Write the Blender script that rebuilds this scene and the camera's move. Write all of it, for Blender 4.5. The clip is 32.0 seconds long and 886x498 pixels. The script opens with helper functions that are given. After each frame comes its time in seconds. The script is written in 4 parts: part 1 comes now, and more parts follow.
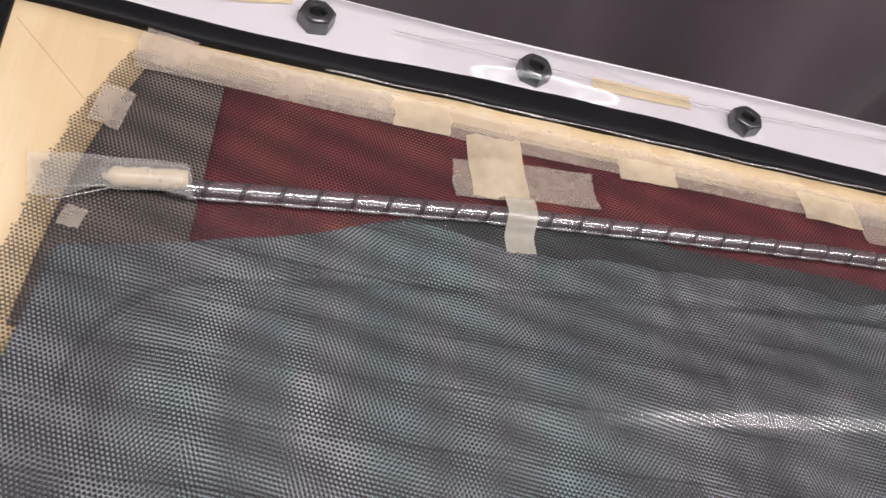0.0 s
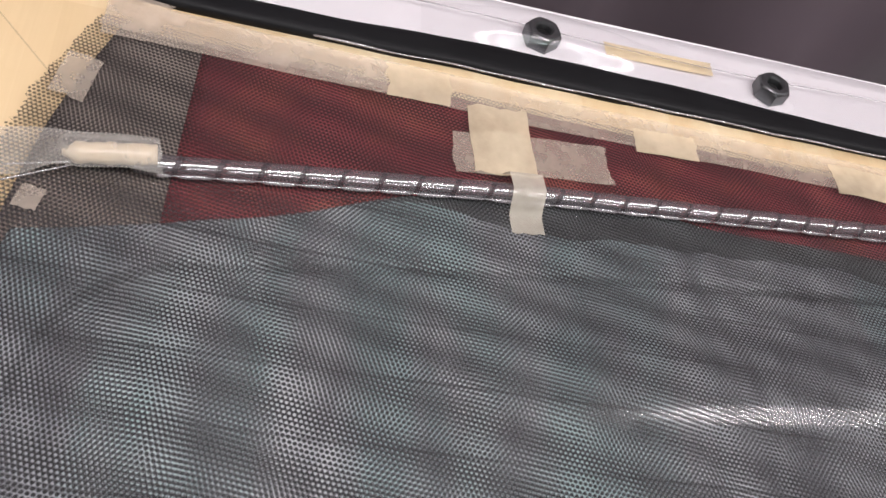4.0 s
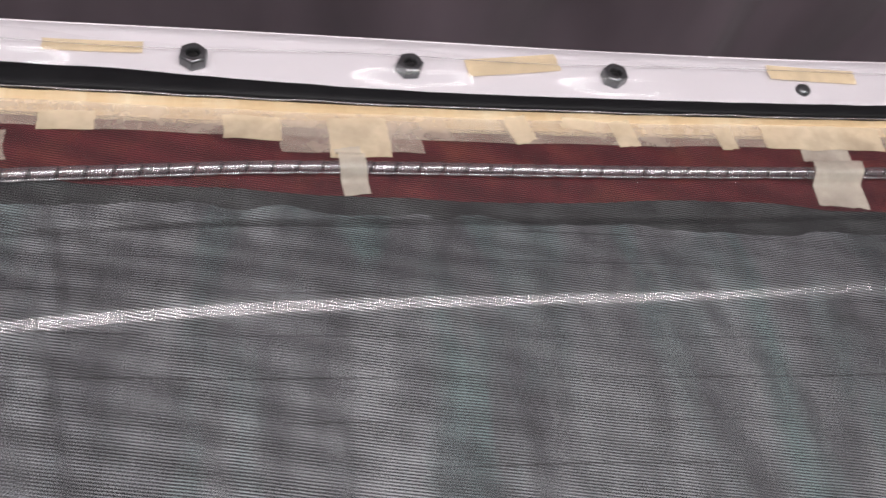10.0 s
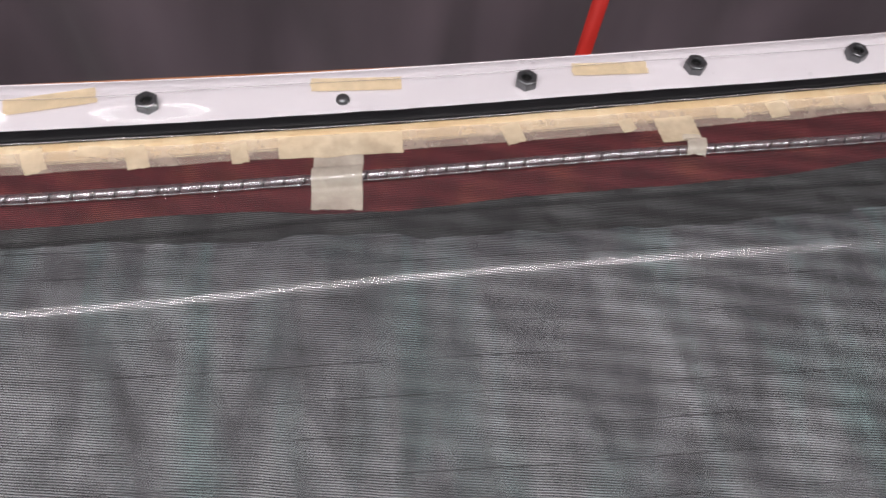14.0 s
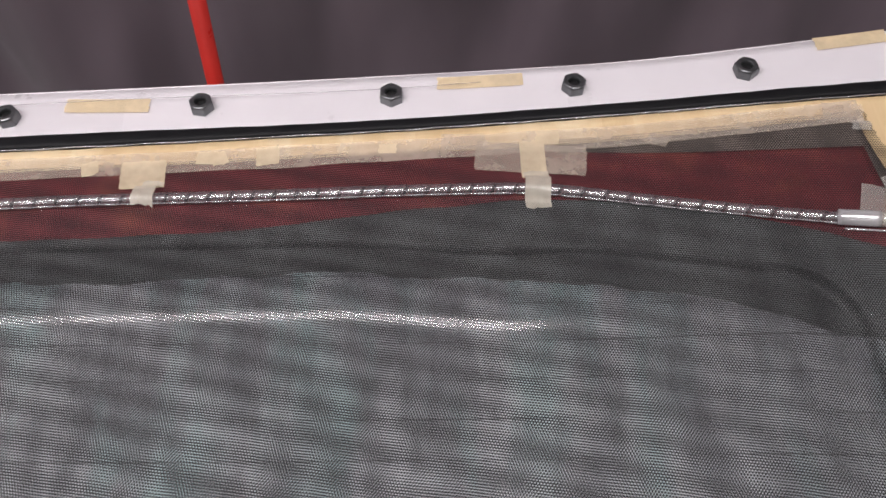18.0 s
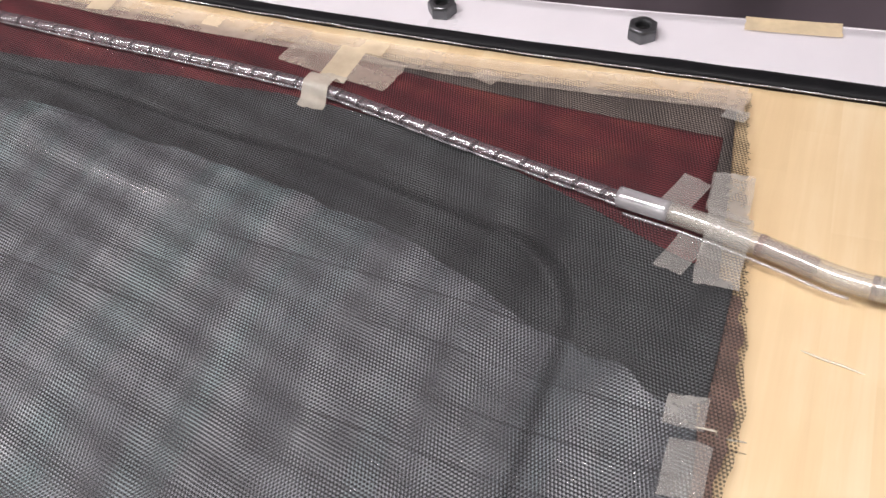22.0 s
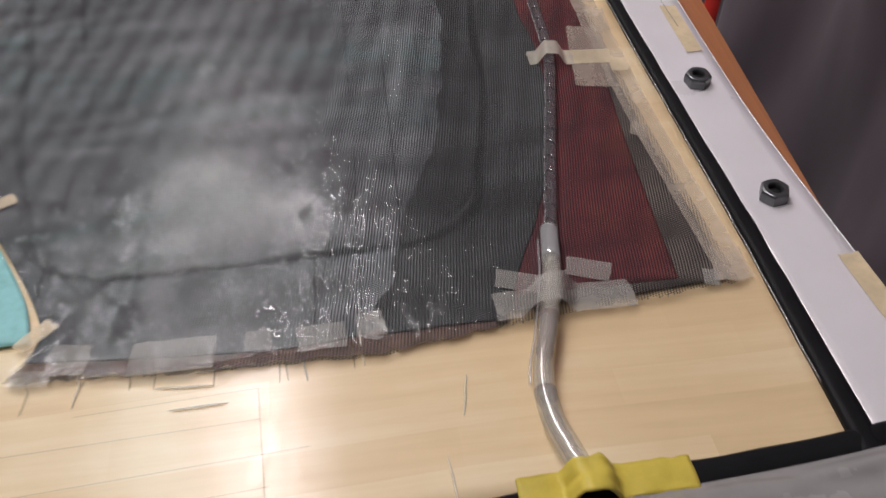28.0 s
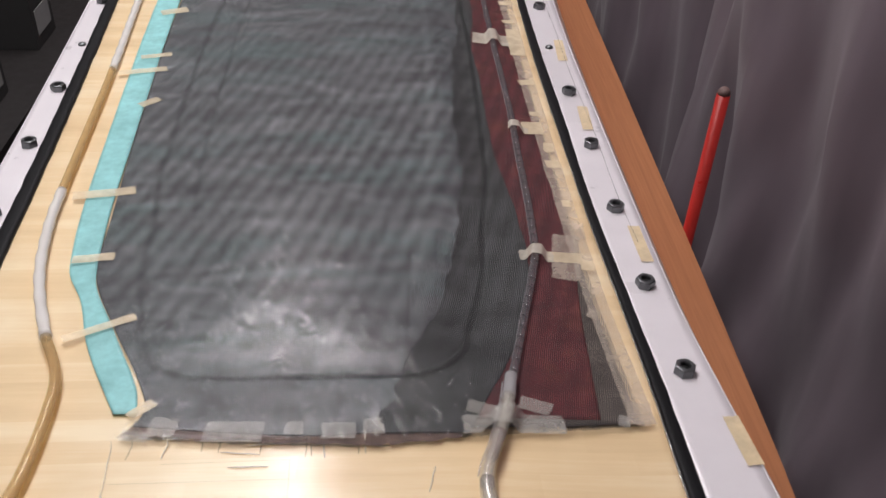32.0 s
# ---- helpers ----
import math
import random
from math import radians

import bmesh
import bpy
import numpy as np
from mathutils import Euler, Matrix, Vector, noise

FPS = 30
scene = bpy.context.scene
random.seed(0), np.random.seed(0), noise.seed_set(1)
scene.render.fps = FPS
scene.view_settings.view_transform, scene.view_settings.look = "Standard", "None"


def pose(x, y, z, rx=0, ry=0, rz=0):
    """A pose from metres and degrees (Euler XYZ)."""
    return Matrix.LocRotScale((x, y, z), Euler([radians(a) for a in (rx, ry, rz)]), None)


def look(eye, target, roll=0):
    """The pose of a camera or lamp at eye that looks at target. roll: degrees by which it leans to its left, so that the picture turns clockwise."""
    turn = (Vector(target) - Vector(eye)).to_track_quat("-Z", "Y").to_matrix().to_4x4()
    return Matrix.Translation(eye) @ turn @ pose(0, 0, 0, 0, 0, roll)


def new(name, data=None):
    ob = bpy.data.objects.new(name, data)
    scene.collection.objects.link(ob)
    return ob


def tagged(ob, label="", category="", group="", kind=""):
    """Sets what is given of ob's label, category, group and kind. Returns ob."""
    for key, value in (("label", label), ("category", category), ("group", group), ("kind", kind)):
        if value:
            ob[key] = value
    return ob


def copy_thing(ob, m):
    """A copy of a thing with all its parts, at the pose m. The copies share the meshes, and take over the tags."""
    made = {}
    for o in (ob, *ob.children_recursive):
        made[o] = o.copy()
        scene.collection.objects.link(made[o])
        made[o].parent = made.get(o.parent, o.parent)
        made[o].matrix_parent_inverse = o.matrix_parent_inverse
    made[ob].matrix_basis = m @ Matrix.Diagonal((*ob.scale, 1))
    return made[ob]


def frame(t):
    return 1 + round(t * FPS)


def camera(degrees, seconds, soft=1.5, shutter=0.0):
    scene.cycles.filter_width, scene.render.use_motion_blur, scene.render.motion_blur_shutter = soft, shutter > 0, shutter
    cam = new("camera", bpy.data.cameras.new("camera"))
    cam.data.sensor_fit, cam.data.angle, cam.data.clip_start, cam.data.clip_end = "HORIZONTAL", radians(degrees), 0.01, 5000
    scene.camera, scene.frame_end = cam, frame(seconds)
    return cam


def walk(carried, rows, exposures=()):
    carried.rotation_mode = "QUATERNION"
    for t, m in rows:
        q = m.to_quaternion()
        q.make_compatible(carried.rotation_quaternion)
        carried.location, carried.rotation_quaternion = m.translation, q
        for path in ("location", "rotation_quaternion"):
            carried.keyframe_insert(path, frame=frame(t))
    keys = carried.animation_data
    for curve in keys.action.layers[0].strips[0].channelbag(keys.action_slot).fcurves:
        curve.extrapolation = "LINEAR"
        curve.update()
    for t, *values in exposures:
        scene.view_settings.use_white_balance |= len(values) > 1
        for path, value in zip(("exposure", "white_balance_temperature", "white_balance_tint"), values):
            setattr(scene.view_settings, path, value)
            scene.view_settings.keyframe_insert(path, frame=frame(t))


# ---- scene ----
cam = camera(51.2, 32.0, soft=1.5, shutter=0.5)
PATH = [
    (0, (-0.0078, -0.3273, 0.2874), (0.1139, -0.0294, -0.0952), 25.39),
    (0.5, (-0.0112, -0.3196, 0.2774), (0.1119, -0.0212, -0.1044), 25.46),
    (1, (-0.0092, -0.3146, 0.2677), (0.1108, -0.0164, -0.1153), 25.10),
    (1.5, (-0.0068, -0.3071, 0.2625), (0.1139, -0.0114, -0.1222), 25.32),
    (2, (-0.0008, -0.3043, 0.2610), (0.1180, -0.0092, -0.1247), 24.82),
    (2.5, (0.0049, -0.3054, 0.2625), (0.1208, -0.0107, -0.1244), 24.32),
    (4.5, (0.0052, -0.3116, 0.2645), (0.1211, -0.0231, -0.1271), 24.66),
    (5, (0.0065, -0.3157, 0.2659), (0.1220, -0.0290, -0.1271), 24.45),
    (5.5, (0.0185, -0.3181, 0.2706), (0.1304, -0.0340, -0.1253), 23.50),
    (6, (0.0329, -0.3213, 0.2776), (0.1404, -0.0392, -0.1210), 22.51),
    (6.5, (0.0465, -0.3214, 0.2879), (0.1534, -0.0456, -0.1152), 22.50),
    (7, (0.0642, -0.3237, 0.3001), (0.1793, -0.0531, -0.1042), 22.60),
    (7.5, (0.0799, -0.3326, 0.3101), (0.1950, -0.0623, -0.0945), 22.10),
    (8, (0.1032, -0.3445, 0.3259), (0.2268, -0.0747, -0.0765), 21.56),
    (8.5, (0.1359, -0.3579, 0.3446), (0.2708, -0.0900, -0.0554), 21.45),
    (9, (0.1686, -0.3582, 0.3734), (0.2976, -0.1003, -0.0351), 22.36),
    (9.5, (0.2172, -0.3755, 0.3995), (0.3353, -0.1179, -0.0124), 20.30),
    (10, (0.2717, -0.3891, 0.4270), (0.3782, -0.1362, 0.0090), 18.40),
    (10.5, (0.3281, -0.3975, 0.4485), (0.4241, -0.1456, 0.0275), 16.31),
    (11, (0.3812, -0.4073, 0.4648), (0.4714, -0.1543, 0.0430), 14.60),
    (11.5, (0.4251, -0.4192, 0.4745), (0.5070, -0.1649, 0.0518), 12.45),
    (12, (0.4730, -0.4262, 0.4873), (0.5500, -0.1729, 0.0631), 11.24),
    (12.5, (0.5187, -0.4302, 0.5000), (0.5913, -0.1791, 0.0738), 10.58),
    (13, (0.5570, -0.4397, 0.4996), (0.6267, -0.1828, 0.0763), 9.30),
    (13.5, (0.5875, -0.4466, 0.5049), (0.6549, -0.1894, 0.0815), 8.05),
    (14, (0.6300, -0.4553, 0.5154), (0.6909, -0.1980, 0.0911), 6.48),
    (14.5, (0.6743, -0.4591, 0.5239), (0.7309, -0.2027, 0.0984), 5.43),
    (16.5, (0.8582, -0.4741, 0.5479), (0.9195, -0.2136, 0.1256), 0.88),
    (17, (0.9482, -0.4497, 0.5153), (1.0184, -0.1860, 0.0963), 5.18),
    (17.5, (1.0417, -0.4455, 0.4878), (1.0667, -0.1703, 0.0711), 1.23),
    (18, (1.0674, -0.4397, 0.4733), (1.0768, -0.1628, 0.0571), -0.61),
    (18.5, (1.0790, -0.4308, 0.4537), (1.0863, -0.1543, 0.0372), -1.17),
    (19, (1.0954, -0.4299, 0.4443), (1.1013, -0.1541, 0.0273), -1.55),
    (19.5, (1.1248, -0.4311, 0.4392), (1.1244, -0.1562, 0.0216), -2.02),
    (20, (1.1802, -0.4442, 0.3991), (1.1681, -0.1551, -0.0087), -2.02),
    (20.5, (1.2468, -0.4597, 0.3774), (1.2197, -0.1609, -0.0225), -1.30),
    (21, (1.2956, -0.4363, 0.3657), (1.2148, -0.1410, -0.0296), -3.08),
    (21.5, (1.3329, -0.4200, 0.3512), (1.2168, -0.1301, -0.0393), -3.97),
    (22, (1.3535, -0.4126, 0.3394), (1.2188, -0.1276, -0.0487), -5.51),
    (22.5, (1.3546, -0.4043, 0.3327), (1.2113, -0.1248, -0.0562), -5.67),
    (23, (1.3622, -0.3957, 0.3266), (1.2093, -0.1201, -0.0615), -5.42),
    (23.5, (1.3689, -0.3964, 0.3273), (1.2090, -0.1241, -0.0604), -5.95),
    (24, (1.3870, -0.3940, 0.3181), (1.2186, -0.1236, -0.0673), -5.74),
    (24.5, (1.4250, -0.3894, 0.3155), (1.2484, -0.1208, -0.0674), -4.15),
    (25, (1.4632, -0.3783, 0.3127), (1.2721, -0.1073, -0.0615), -2.04),
    (25.5, (1.4888, -0.3488, 0.3044), (1.2387, -0.1076, -0.0551), 1.72),
    (27.5, (1.5726, -0.2335, 0.3383), (1.2454, -0.1528, -0.0311), 5.00),
    (28, (1.6321, -0.2354, 0.3769), (1.2965, -0.1867, 0.0095), -0.69),
    (28.5, (1.6769, -0.2615, 0.4063), (1.3254, -0.2062, 0.0550), 0.59),
    (29, (1.7099, -0.2627, 0.4298), (1.3484, -0.2138, 0.0878), 0.45),
    (29.5, (1.7227, -0.2595, 0.4441), (1.3501, -0.2155, 0.1137), 1.09),
    (30, (1.7504, -0.2694, 0.4623), (1.3659, -0.2286, 0.1453), 0.94),
    (30.5, (1.7719, -0.2835, 0.4809), (1.3798, -0.2448, 0.1731), 0.91),
    (31, (1.7950, -0.2842, 0.4876), (1.3948, -0.2458, 0.1902), 0.55),
    (31.5, (1.7983, -0.2533, 0.4852), (1.3928, -0.2170, 0.1949), 0.16),
    (32, (1.7934, -0.2219, 0.4887), (1.3879, -0.1917, 0.1978), 2.43),
]
EXPO = [(0.0, 0.03), (5.0, 0.10), (9.0, -0.05), (12.0, -0.04), (18.0, 0.06), (19.0, 0.08), (20.0, 0.22), (21.5, 0.30), (24.0, 0.40), (25.0, 0.02), (26.5, -0.36), (29.0, -0.46), (31.0, -0.34), (32.0, -0.17)]
walk(cam, [(t, look(eye, target, roll)) for t, eye, target, roll in PATH], EXPO)

# ---- world and lights ----
world = bpy.data.worlds.new("world")
scene.world = world
world.use_nodes = True
world.node_tree.nodes["Background"].inputs[0].default_value = (0.55, 0.62, 0.75, 1)
world.node_tree.nodes["Background"].inputs[1].default_value = 0.04


def area_lamp(name, at, sx, sy, watts, color):
    data = bpy.data.lights.new(name, "AREA")
    data.shape, data.size, data.size_y, data.energy, data.color = "RECTANGLE", sx, sy, watts, color
    ob = new(name, data)
    ob.location = at
    return ob


LAMP = (0.42, -0.52, 1.52)
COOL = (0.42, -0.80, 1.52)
area_lamp("tube_lamp_light", (LAMP[0], LAMP[1], LAMP[2] - 0.035), 2.4, 0.13, 26, (1.0, 0.895, 0.925))
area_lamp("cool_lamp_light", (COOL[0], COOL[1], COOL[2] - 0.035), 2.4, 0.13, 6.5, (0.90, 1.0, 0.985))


# ---- material helpers ----
class Nodes:
    """Short hand for node trees."""

    def __init__(self, name):
        self.mat = bpy.data.materials.new(name)
        self.mat.use_nodes = True
        self.tree = self.mat.node_tree
        self.bsdf = self.tree.nodes["Principled BSDF"]
        self.out = self.tree.nodes["Material Output"]
        self.coord = self.node("ShaderNodeTexCoord").outputs["Object"]

    def node(self, kind, **props):
        n = self.tree.nodes.new(kind)
        for k, v in props.items():
            setattr(n, k, v)
        return n

    def link(self, a, b):
        self.tree.links.new(a, b)

    def put(self, sock, v):
        if hasattr(v, "is_output"):
            self.link(v, sock)
        else:
            sock.default_value = v

    def math(self, op, a, b=0.0, c=0.0):
        n = self.node("ShaderNodeMath", operation=op)
        for s, v in zip(n.inputs, (a, b, c)):
            self.put(s, v)
        return n.outputs[0]

    def noise(self, scale, detail=4.0, rough=0.55, stretch=(1, 1, 1), distort=0.0, turn=0.0):
        m = self.node("ShaderNodeMapping")
        m.inputs["Rotation"].default_value = (0, 0, radians(turn))
        m.inputs["Scale"].default_value = stretch
        self.link(self.coord, m.inputs["Vector"])
        n = self.node("ShaderNodeTexNoise")
        n.inputs["Scale"].default_value = scale
        n.inputs["Detail"].default_value = detail
        n.inputs["Roughness"].default_value = rough
        n.inputs["Distortion"].default_value = distort
        self.link(m.outputs[0], n.inputs["Vector"])
        return n.outputs["Fac"]

    def ramp(self, fac, stops):
        n = self.node("ShaderNodeValToRGB")
        el = n.color_ramp.elements
        while len(el) < len(stops):
            el.new(0.5)
        for e, (p, c) in zip(el, stops):
            e.position = p
            e.color = (*c, 1) if len(c) == 3 else c
        self.put(n.inputs[0], fac)
        return n.outputs[0]

    def range(self, v, a, b, c=0.0, d=1.0):
        n = self.node("ShaderNodeMapRange")
        for s, x in zip(n.inputs, (v, a, b, c, d)):
            self.put(s, x)
        return n.outputs[0]

    def mix(self, fac, a, b):
        n = self.node("ShaderNodeMix", data_type="RGBA")
        self.put(n.inputs[0], fac)
        self.put(n.inputs[6], a if hasattr(a, "is_output") else (*a, 1))
        self.put(n.inputs[7], b if hasattr(b, "is_output") else (*b, 1))
        return n.outputs[2]

    def bump(self, height, strength=0.3, distance=0.001, normal=None):
        n = self.node("ShaderNodeBump")
        n.inputs["Strength"].default_value = strength
        n.inputs["Distance"].default_value = distance
        self.put(n.inputs["Height"], height)
        if normal is not None:
            self.link(normal, n.inputs["Normal"])
        return n.outputs[0]

    def set(self, **kw):
        names = {"color": "Base Color", "rough": "Roughness", "metal": "Metallic", "normal": "Normal", "coat": "Coat Weight",
                 "coat_rough": "Coat Roughness", "trans": "Transmission Weight", "alpha": "Alpha", "ior": "IOR", "spec": "Specular IOR Level",
                 "coat_normal": "Coat Normal", "sheen": "Sheen Weight", "sss": "Subsurface Weight", "emit": "Emission Color", "emit_strength": "Emission Strength"}
        for k, v in kw.items():
            if isinstance(v, tuple) and len(v) == 3:
                v = (*v, 1)
            self.put(self.bsdf.inputs[names[k]], v)
        return self.mat

    def xyz(self):
        n = self.node("ShaderNodeSeparateXYZ")
        self.link(self.coord, n.inputs[0])
        return n.outputs


def film_wrinkle(n, strength=0.25):
    """Fine wrinkles of the clear film that lies tight on everything inside the seal."""
    big = n.noise(14, 3, 0.5, (1.6, 0.5, 1))
    fine = n.noise(90, 2, 0.6, (1.3, 0.5, 1), 1.5)
    return n.bump(n.math("ADD", n.math("MULTIPLY", big, 3.0), n.math("MULTIPLY", fine, 0.25)), strength, 0.0022)


def plain(name, color, rough=0.5, metal=0.0, vary=0.12, scale=60.0, bump=0.1, **kw):
    n = Nodes(name)
    f = n.noise(scale, 5, 0.6)
    g = n.noise(scale * 0.12, 3, 0.5)
    s = n.math("ADD", n.math("MULTIPLY", f, 0.5), n.math("MULTIPLY", g, 0.5))
    lo = tuple(max(0, c * (1 - vary)) for c in color)
    hi = tuple(min(1, c * (1 + vary)) for c in color)
    n.set(color=n.ramp(s, [(0.3, lo), (0.7, hi)]), rough=n.range(f, 0.3, 0.7, max(0.02, rough - 0.06), min(1, rough + 0.06)), metal=metal,
          normal=n.bump(f, bump, 0.0006), **kw)
    return n.mat


def make_veneer():
    n = Nodes("veneer")
    x = n.xyz()
    bands = n.noise(9, 3, 0.5, (3.0, 0.45, 1))
    grain = n.noise(60, 5, 0.65, (2.5, 0.12, 1), 0.6)
    blot = n.noise(7, 4, 0.6)
    # narrow strips of slightly different wood, cut in lengths
    lane = n.math("FLOOR", n.math("MULTIPLY", n.math("ADD", x[0], n.math("MULTIPLY", x[1], 0.03)), 48.0))
    shift = n.node("ShaderNodeTexWhiteNoise", noise_dimensions="1D")
    n.link(lane, shift.inputs["W"])
    cut = n.math("FLOOR", n.math("MULTIPLY", n.math("ADD", x[1], shift.outputs["Value"]), 4.5))
    tone = n.node("ShaderNodeTexWhiteNoise", noise_dimensions="2D")
    both = n.node("ShaderNodeCombineXYZ")
    n.link(lane, both.inputs[0])
    n.link(cut, both.inputs[1])
    n.link(both.outputs[0], tone.inputs["Vector"])
    s = n.math("ADD", n.math("MULTIPLY", bands, 0.40), n.math("ADD", n.math("MULTIPLY", grain, 0.18), n.math("ADD", n.math("MULTIPLY", blot, 0.34), n.math("MULTIPLY", tone.outputs["Value"], 0.085))))
    col = n.ramp(s, [(0.34, (0.63, 0.45, 0.245)), (0.5, (0.75, 0.565, 0.33)), (0.64, (0.84, 0.70, 0.475))])
    fine = n.bump(n.noise(330, 3, 0.65, (1, 0.5, 1), 1.0), 0.24, 0.0008, film_wrinkle(n, 0.11))
    n.set(color=col, rough=0.5, normal=n.bump(grain, 0.06, 0.0004), coat=1.0, coat_rough=0.13, coat_normal=fine)
    return n.mat


def lattice(n, pitch, drift, drift_scale, seed, turn):
    """Close-packed holes of a knit: high in the holes, low on the threads. The knit drifts slowly out of line."""
    x = n.xyz()
    m = n.node("ShaderNodeMapping")
    m.inputs["Location"].default_value = (seed, seed * 0.7, 0)
    m.inputs["Scale"].default_value = (1.1, 0.27, 0.0)
    n.link(n.coord, m.inputs["Vector"])
    t = n.node("ShaderNodeTexNoise")
    t.inputs["Scale"].default_value, t.inputs["Detail"].default_value = drift_scale, 2.0
    n.link(m.outputs[0], t.inputs["Vector"])
    c = n.node("ShaderNodeSeparateColor")
    n.link(t.outputs["Color"], c.inputs[0])
    u = n.math("ADD", x[0], n.math("MULTIPLY", n.math("SUBTRACT", c.outputs[0], 0.5), drift))
    v = n.math("ADD", x[1], n.math("MULTIPLY", n.math("SUBTRACT", c.outputs[1], 0.5), drift))
    waves = []
    # the knit's three directions: rows along the cloth are set a little wider than the two slanting ones
    for gap, a, weight in ((0.97, 79, 1.15), (0.87, 17, 0.95), (0.86, 139, 0.9)):
        k, d = 2 * math.pi / (gap * pitch), radians(a + turn)
        w = n.math("ADD", n.math("MULTIPLY", u, k * math.cos(d)), n.math("MULTIPLY", v, k * math.sin(d)))
        waves.append(n.math("MULTIPLY", n.math("COSINE", w), weight))
    return n.math("ADD", n.math("ADD", waves[0], waves[1]), waves[2])


KNIT = 0.00158


def net_mask(n):
    return lattice(n, KNIT, 0.006, 7.0, 3.1, 0.0)


def ply_mask(n):
    """The woven ply under the mesh, nearly as fine, so that the two drift in and out of step."""
    return lattice(n, KNIT * 1.015, 0.0046, 20.0, 11.7, 1.0)


def make_net():
    n = Nodes("flow_mesh")
    h = net_mask(n)
    n.set(color=(0.020, 0.020, 0.021), rough=0.42, alpha=n.range(h, -0.9, 0.95, 0.78, 0.0), spec=0.4, normal=n.bump(n.range(h, -0.9, 1.0, 1.0, 0.0), 0.5, 0.0005))
    return n.mat


def make_black():
    n = Nodes("carbon_cloth")
    x = n.xyz()
    h = ply_mask(n)
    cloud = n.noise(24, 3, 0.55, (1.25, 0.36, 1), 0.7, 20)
    teal_sheen = n.noise(15, 3, 0.5, (1.5, 0.36, 1), 0.8, 22)
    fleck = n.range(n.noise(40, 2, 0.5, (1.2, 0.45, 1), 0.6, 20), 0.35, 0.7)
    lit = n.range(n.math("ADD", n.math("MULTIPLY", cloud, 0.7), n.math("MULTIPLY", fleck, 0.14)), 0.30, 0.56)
    # the film's pale glints and teal lamp sheen are put into the colour
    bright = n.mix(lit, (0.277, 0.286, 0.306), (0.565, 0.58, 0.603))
    bright = n.mix(n.range(teal_sheen, 0.48, 0.65, 0.0, 0.68), bright, (0.31, 0.467, 0.458))
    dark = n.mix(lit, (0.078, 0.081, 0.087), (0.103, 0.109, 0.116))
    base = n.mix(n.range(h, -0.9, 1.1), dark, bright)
    # stitching lines of the cloth, drawn long and slightly askew
    lane = n.math("ADD", n.math("ADD", x[1], n.math("MULTIPLY", x[0], 0.045)), n.math("MULTIPLY", n.noise(5, 2), 0.006))
    saw = n.math("ABSOLUTE", n.math("SUBTRACT", n.math("FRACT", n.math("MULTIPLY", lane, 44.0)), 0.5))
    seam = n.math("MULTIPLY", n.range(saw, 0.0, 0.035, 1.0, 0.0), n.range(n.noise(30, 2, 0.5, (0.4, 1, 1)), 0.35, 0.6))
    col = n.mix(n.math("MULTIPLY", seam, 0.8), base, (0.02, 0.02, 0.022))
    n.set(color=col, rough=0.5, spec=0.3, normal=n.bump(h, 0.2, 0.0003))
    return n.mat


def make_wet():
    n = Nodes("wet_cloth")
    h = ply_mask(n)
    cloud = n.noise(20, 3, 0.55, (1.2, 0.5, 1))
    lo, hi = n.mix(n.range(cloud, 0.3, 0.7), (0.026, 0.0285, 0.029), (0.048, 0.051, 0.052)), n.mix(n.range(cloud, 0.3, 0.7), (0.108, 0.115, 0.116), (0.186, 0.198, 0.198))
    n.set(color=n.mix(n.range(h, -0.9, 1.1), lo, hi), rough=0.5, spec=0.3)
    return n.mat


def make_red():
    n = Nodes("red_ply")
    h = ply_mask(n)
    cloud = n.noise(22, 4, 0.6)
    lo = n.ramp(cloud, [(0.32, (0.075, 0.009, 0.013)), (0.52, (0.105, 0.013, 0.017)), (0.70, (0.165, 0.028, 0.022))])
    hi = n.ramp(cloud, [(0.32, (0.24, 0.042, 0.052)), (0.52, (0.31, 0.060, 0.068)), (0.70, (0.42, 0.125, 0.088))])
    n.set(color=n.mix(n.range(h, -0.9, 1.1), lo, hi), rough=0.5, coat=0.25, coat_rough=0.2, coat_normal=film_wrinkle(n, 0.15))
    return n.mat


def make_tape(name, color, alpha, blotch=0.12):
    """Crepe paper tape; where resin has soaked in, it turns grey and blotchy."""
    n = Nodes(name)
    f = n.noise(150, 4, 0.65)
    g = n.noise(45, 3, 0.55)
    crepe = n.noise(500, 2, 0.6, (1, 0.2, 1))
    s = n.math("ADD", n.math("MULTIPLY", f, 0.35), n.math("MULTIPLY", g, 0.65))
    c = n.ramp(s, [(0.34, tuple(v * (1 - blotch) for v in color)), (0.66, tuple(min(1, v * (1 + blotch * 0.6)) for v in color))])
    n.set(color=c, rough=0.55, alpha=n.range(s, 0.34, 0.66, max(0.0, alpha - 0.07), min(1.0, alpha + 0.05)), spec=0.35, normal=n.bump(crepe, 0.06, 0.0003), coat=0.15, coat_rough=0.25)
    return n.mat


